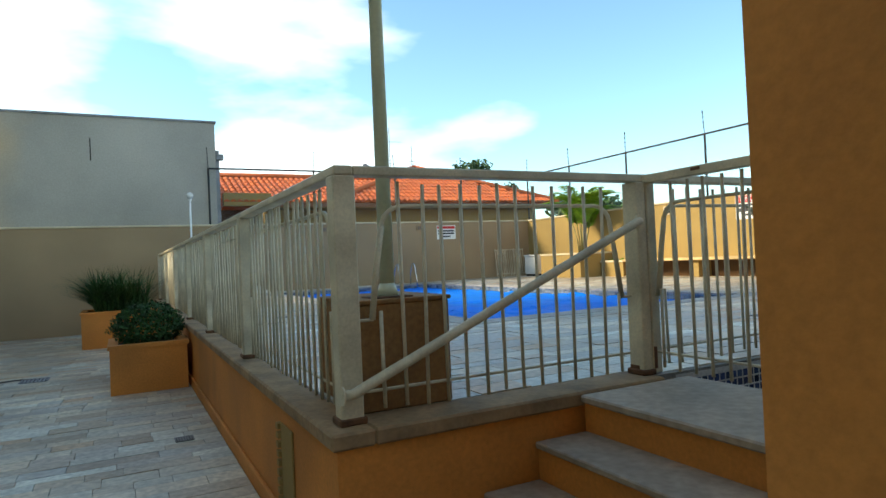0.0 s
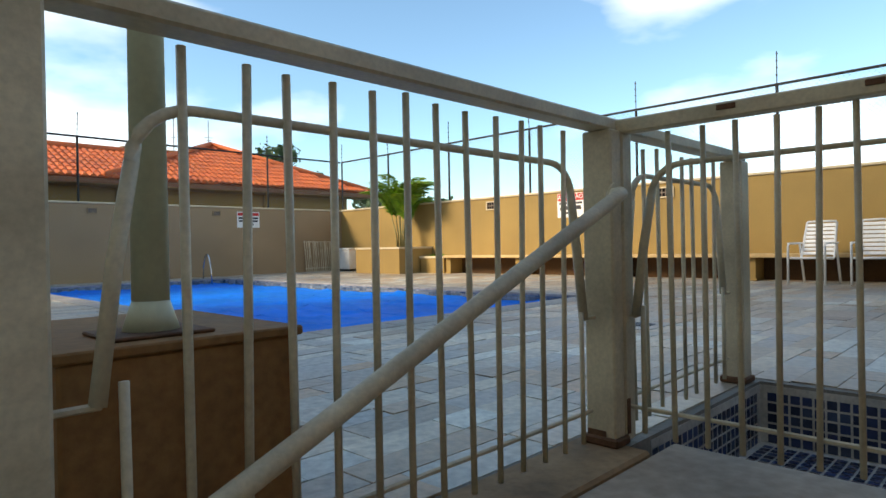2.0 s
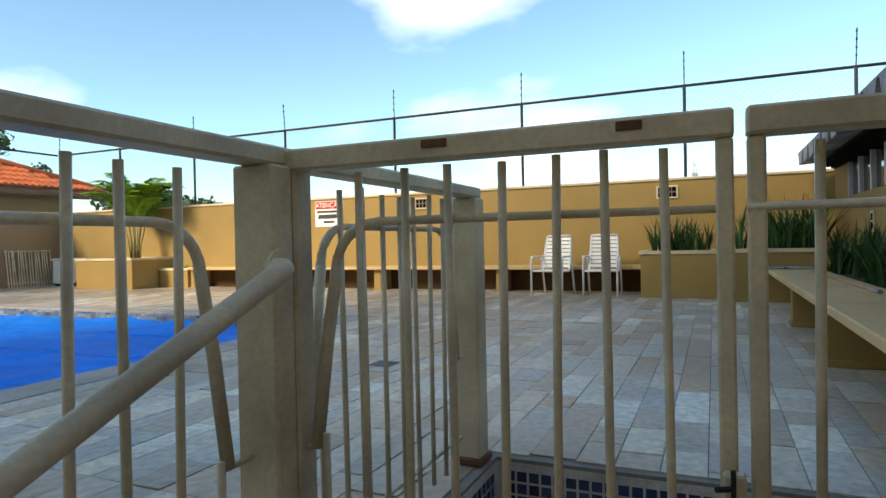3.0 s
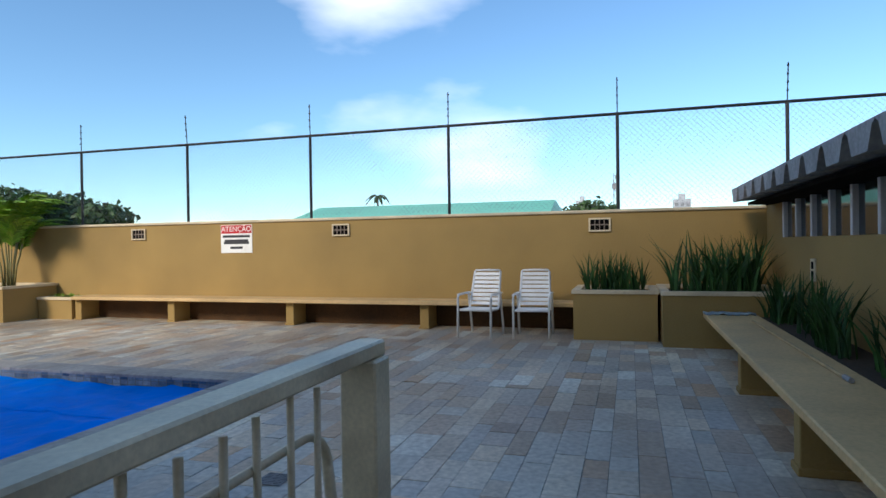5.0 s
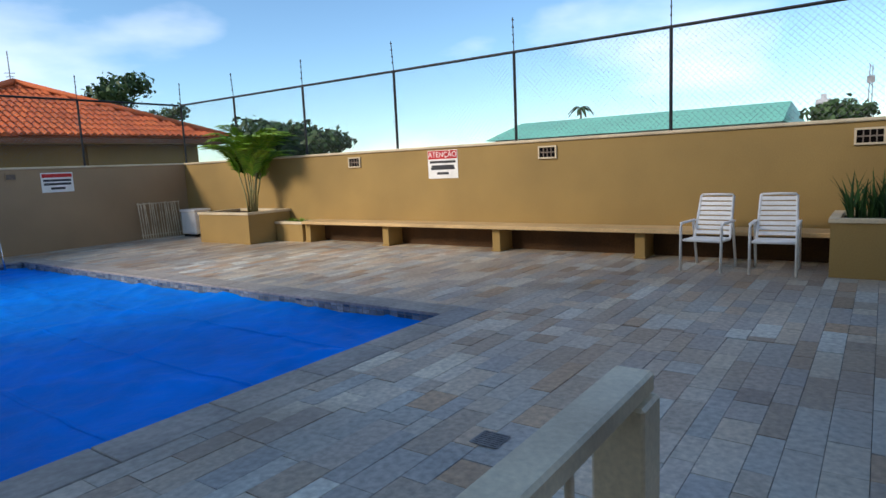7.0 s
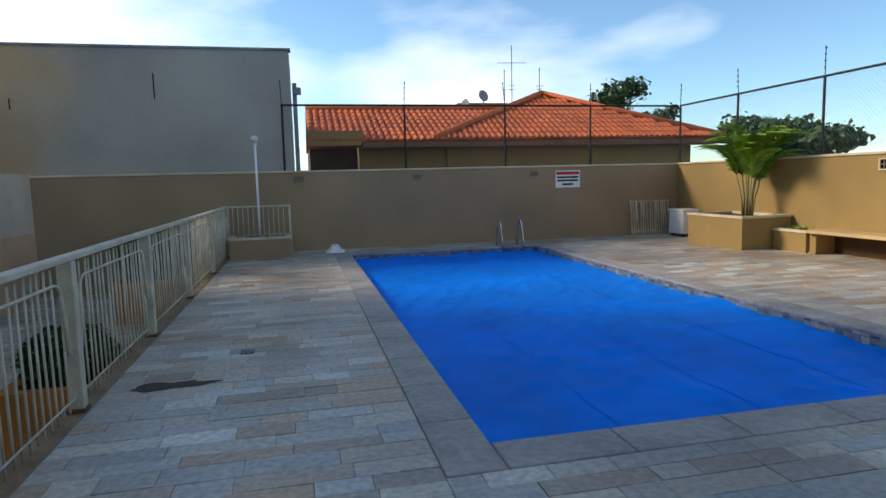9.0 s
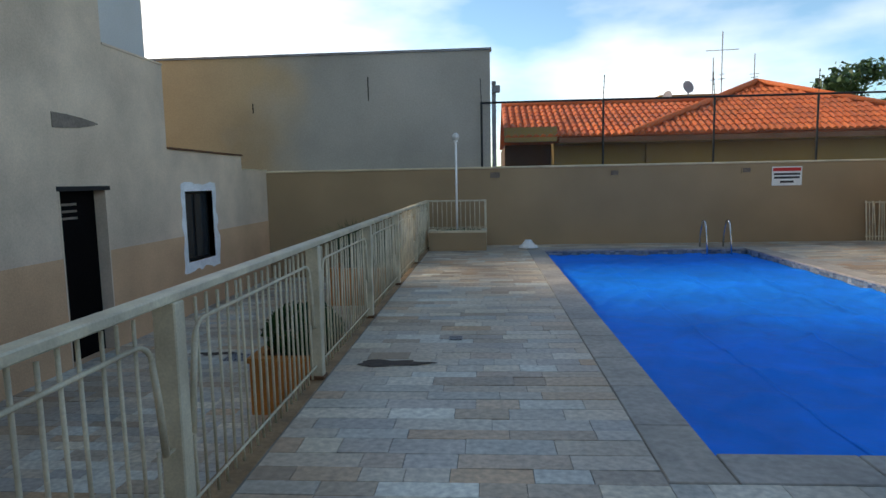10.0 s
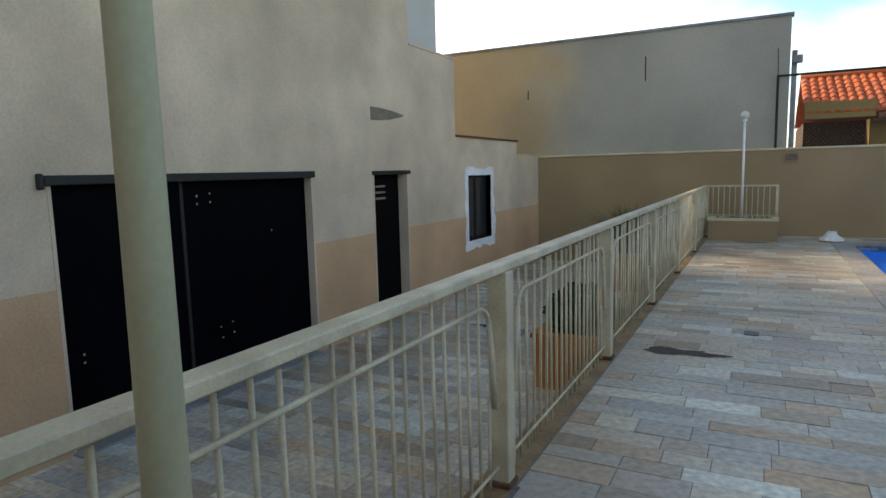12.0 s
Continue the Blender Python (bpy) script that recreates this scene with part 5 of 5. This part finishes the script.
block(150, -12.0, 3.6, 10.8, 4, 3, "pale distant apartment tower on the skyline")
block(170, 11.5, 3.0, 12.5, 5, 2, "pale distant slim tower on the skyline")
mast = thing("radio_mast", "thin distant lattice mast on the skyline", "mast")
for s in (-0.25, 0.25):
    part("leg", rodm((90, 1.2 + s, -1.6), (90, 1.2 + s * 0.5, 10.6), 0.06, 5), M["fibre"], mast)
for k in range(9):
    part("brace", rodm((90, 0.9, 2 + k), (90, 1.5, 2.9 + k), 0.04, 4), M["fibre"], mast)
part("antenna_panel", boxm(89.8, 0.8, 8.6, 90.0, 1.6, 9.4), M["fibre"], mast)

# ---- paving: slabs laid in rows along x ----
SLAB = bpy.data.meshes.new("slab")
bm = bmesh.new()
lo = [bm.verts.new((x, y, -0.03)) for x, y in ((-0.5, -0.5), (0.5, -0.5), (0.5, 0.5), (-0.5, 0.5))]
mi = [bm.verts.new((v.co.x, v.co.y, -0.003)) for v in lo]
hi = [bm.verts.new((v.co.x * 0.992, v.co.y * 0.986, 0.0)) for v in lo]
for a, b in ((lo, mi), (mi, hi)):
    for k in range(4):
        bm.faces.new((a[k], a[(k + 1) % 4], b[(k + 1) % 4], b[k]))
bm.faces.new(hi)
bm.normal_update()
bm.to_mesh(SLAB)
bm.free()
SLAB.materials.append(M["stone"])


def slab_rects(x0, y0, x1, y1, seed, w=0.172):
    rnd = random.Random(seed)
    out = []
    n = max(1, round((y1 - y0) / w))
    rows = [y0] + [y0 + (y1 - y0) * (j + rnd.uniform(-0.16, 0.16)) / n for j in range(1, n)] + [y1]
    for j in range(n):
        ya, yb = rows[j], rows[j + 1]
        x = x0 - rnd.uniform(0, 0.4)
        while x < x1 - 0.02:
            ln = rnd.choice((0.24, 0.30, 0.36, 0.44, 0.52, 0.62))
            a, b = max(x, x0), min(x + ln, x1)
            if x1 - b < 0.10:
                b = x1
                ln = 9
            if b - a > 0.03:
                out.append((a, ya, b, yb))
            x += ln
    return out


def lay(parent, rects, z, near, name, limit=290):
    gap = 0.0028
    picked = [r for r in rects if near(r)][:limit]
    chosen = set(picked)
    rnd = random.Random(11)
    for a, ya, b, yb in picked:
        ob = new(name, SLAB)
        ob.parent = parent
        ob.location = ((a + b) / 2, (ya + yb) / 2, z + rnd.uniform(-0.003, 0.002))
        ob.rotation_euler = (rnd.uniform(-0.014, 0.014), rnd.uniform(-0.007, 0.007), 0)
        ob.scale = (b - a - gap, yb - ya - gap, 1)
    verts, faces = [], []
    for r in rects:
        if r in chosen:
            continue
        a, ya, b, yb = r
        zz = z + rnd.uniform(-0.002, 0.002)
        k = len(verts)
        cx, cy, sx, sy = (a + b) / 2, (ya + yb) / 2, b - a - gap, yb - ya - gap
        tx, ty = rnd.uniform(-0.007, 0.007), rnd.uniform(-0.014, 0.014)
        for f, h in ((1, -0.03), (1, -0.003), (0.99, 0.0)):
            verts += [(cx + sx * f * dx, cy + sy * f * dy, zz + h + tx * sx * dx + ty * sy * dy) for dx, dy in ((-0.5, -0.5), (0.5, -0.5), (0.5, 0.5), (-0.5, 0.5))]
        for q in (0, 4):
            faces += [(k + q + i, k + q + (i + 1) % 4, k + q + 4 + (i + 1) % 4, k + q + 4 + i) for i in range(4)]
        faces.append((k + 8, k + 9, k + 10, k + 11))
    me = bpy.data.meshes.new(name)
    me.from_pydata(verts, [], faces)
    me.materials.append(M["stone_rest"])
    ob = new(name + "_field", me)
    ob.parent = parent
    tagged(ob, "weathered grey and tan stone slabs", kind="stuff")


cw = 0.33
cx0, cy0, cx1, cy1 = px0 - cw, py0 - cw, px1 + cw, py1 + cw
deck = []
for i, a in enumerate(((0.07, 0.07, cx0, NORTH), (cx1, 0.07, EAST, NORTH), (cx0, 0.07, cx1, cy0), (cx0, cy1, cx1, NORTH),
                       (bx1 + 0.04, SOUTH, EAST, 0.07), (1.72, by1 + 0.04, bx1 + 0.04, 0.07), (BASIN[0], SOUTH, bx1 + 0.04, by0))):
    deck += slab_rects(*a, seed=20 + i)
lay(floor, deck, 0.0, lambda r: r[0] < 3.2 and 0.0 < r[1] < 7.0 or 2.9 < r[0] < 7.0 and -1.3 < r[1] < 0.9, "slab")
yards = slab_rects(WEST, -4.0, -0.13, NORTH, seed=40) + slab_rects(-0.13, -4.0, 0.26, -0.18, seed=41)
lay(yard, yards, YARD, lambda r: r[0] > -2.4 and 0.5 < r[1] < 9.0, "slab", 240)

# dark stains on the paving
def stain(parent, x, y, z, rx, ry, seed):
    bm = bmesh.new()
    vs = []
    for k in range(40):
        a = 2 * math.pi * k / 40
        f = 0.7 + 0.55 * noise.noise((math.cos(a) * 1.6 + seed, math.sin(a) * 1.6, seed * 2.0))
        vs.append(bm.verts.new((x + rx * f * math.cos(a), y + ry * f * math.sin(a), z)))
    bm.faces.new(vs)
    part("stain", bm, M["stain"], parent, "dark damp stain")


stain(floor, 0.47, 4.90, 0.0035, 0.45, 0.13, 3)
stain(floor, 0.85, 13.1, 0.0035, 0.5, 0.08, 5)
stain(yard, -2.3, 7.8, YARD + 0.0035, 0.5, 0.12, 8)

# pool coping
def coping(a, b, along_x):
    n = max(1, round(((b[0] - a[0]) if along_x else (b[1] - a[1])) / 0.72))
    for k in range(n):
        if along_x:
            r = (a[0] + (b[0] - a[0]) * k / n + 0.004, a[1] + 0.004, a[0] + (b[0] - a[0]) * (k + 1) / n - 0.004, b[1] + 0.0)
        else:
            r = (a[0] + 0.004, a[1] + (b[1] - a[1]) * k / n + 0.004, b[0], a[1] + (b[1] - a[1]) * (k + 1) / n - 0.004)
        part("coping_stone", boxm(r[0], r[1], -0.03, r[2], r[3], 0.006, bevel=0.006), M["coping"], pool)
coping((cx0, cy0), (px0 + 0.015, py1), False)
coping((px1 - 0.015, py0), (cx1, cy1), False)
coping((px0 + 0.02, cy0), (cx1, py0 + 0.015), True)
coping((cx0, py1 - 0.015), (px1 - 0.02, cy1), True)
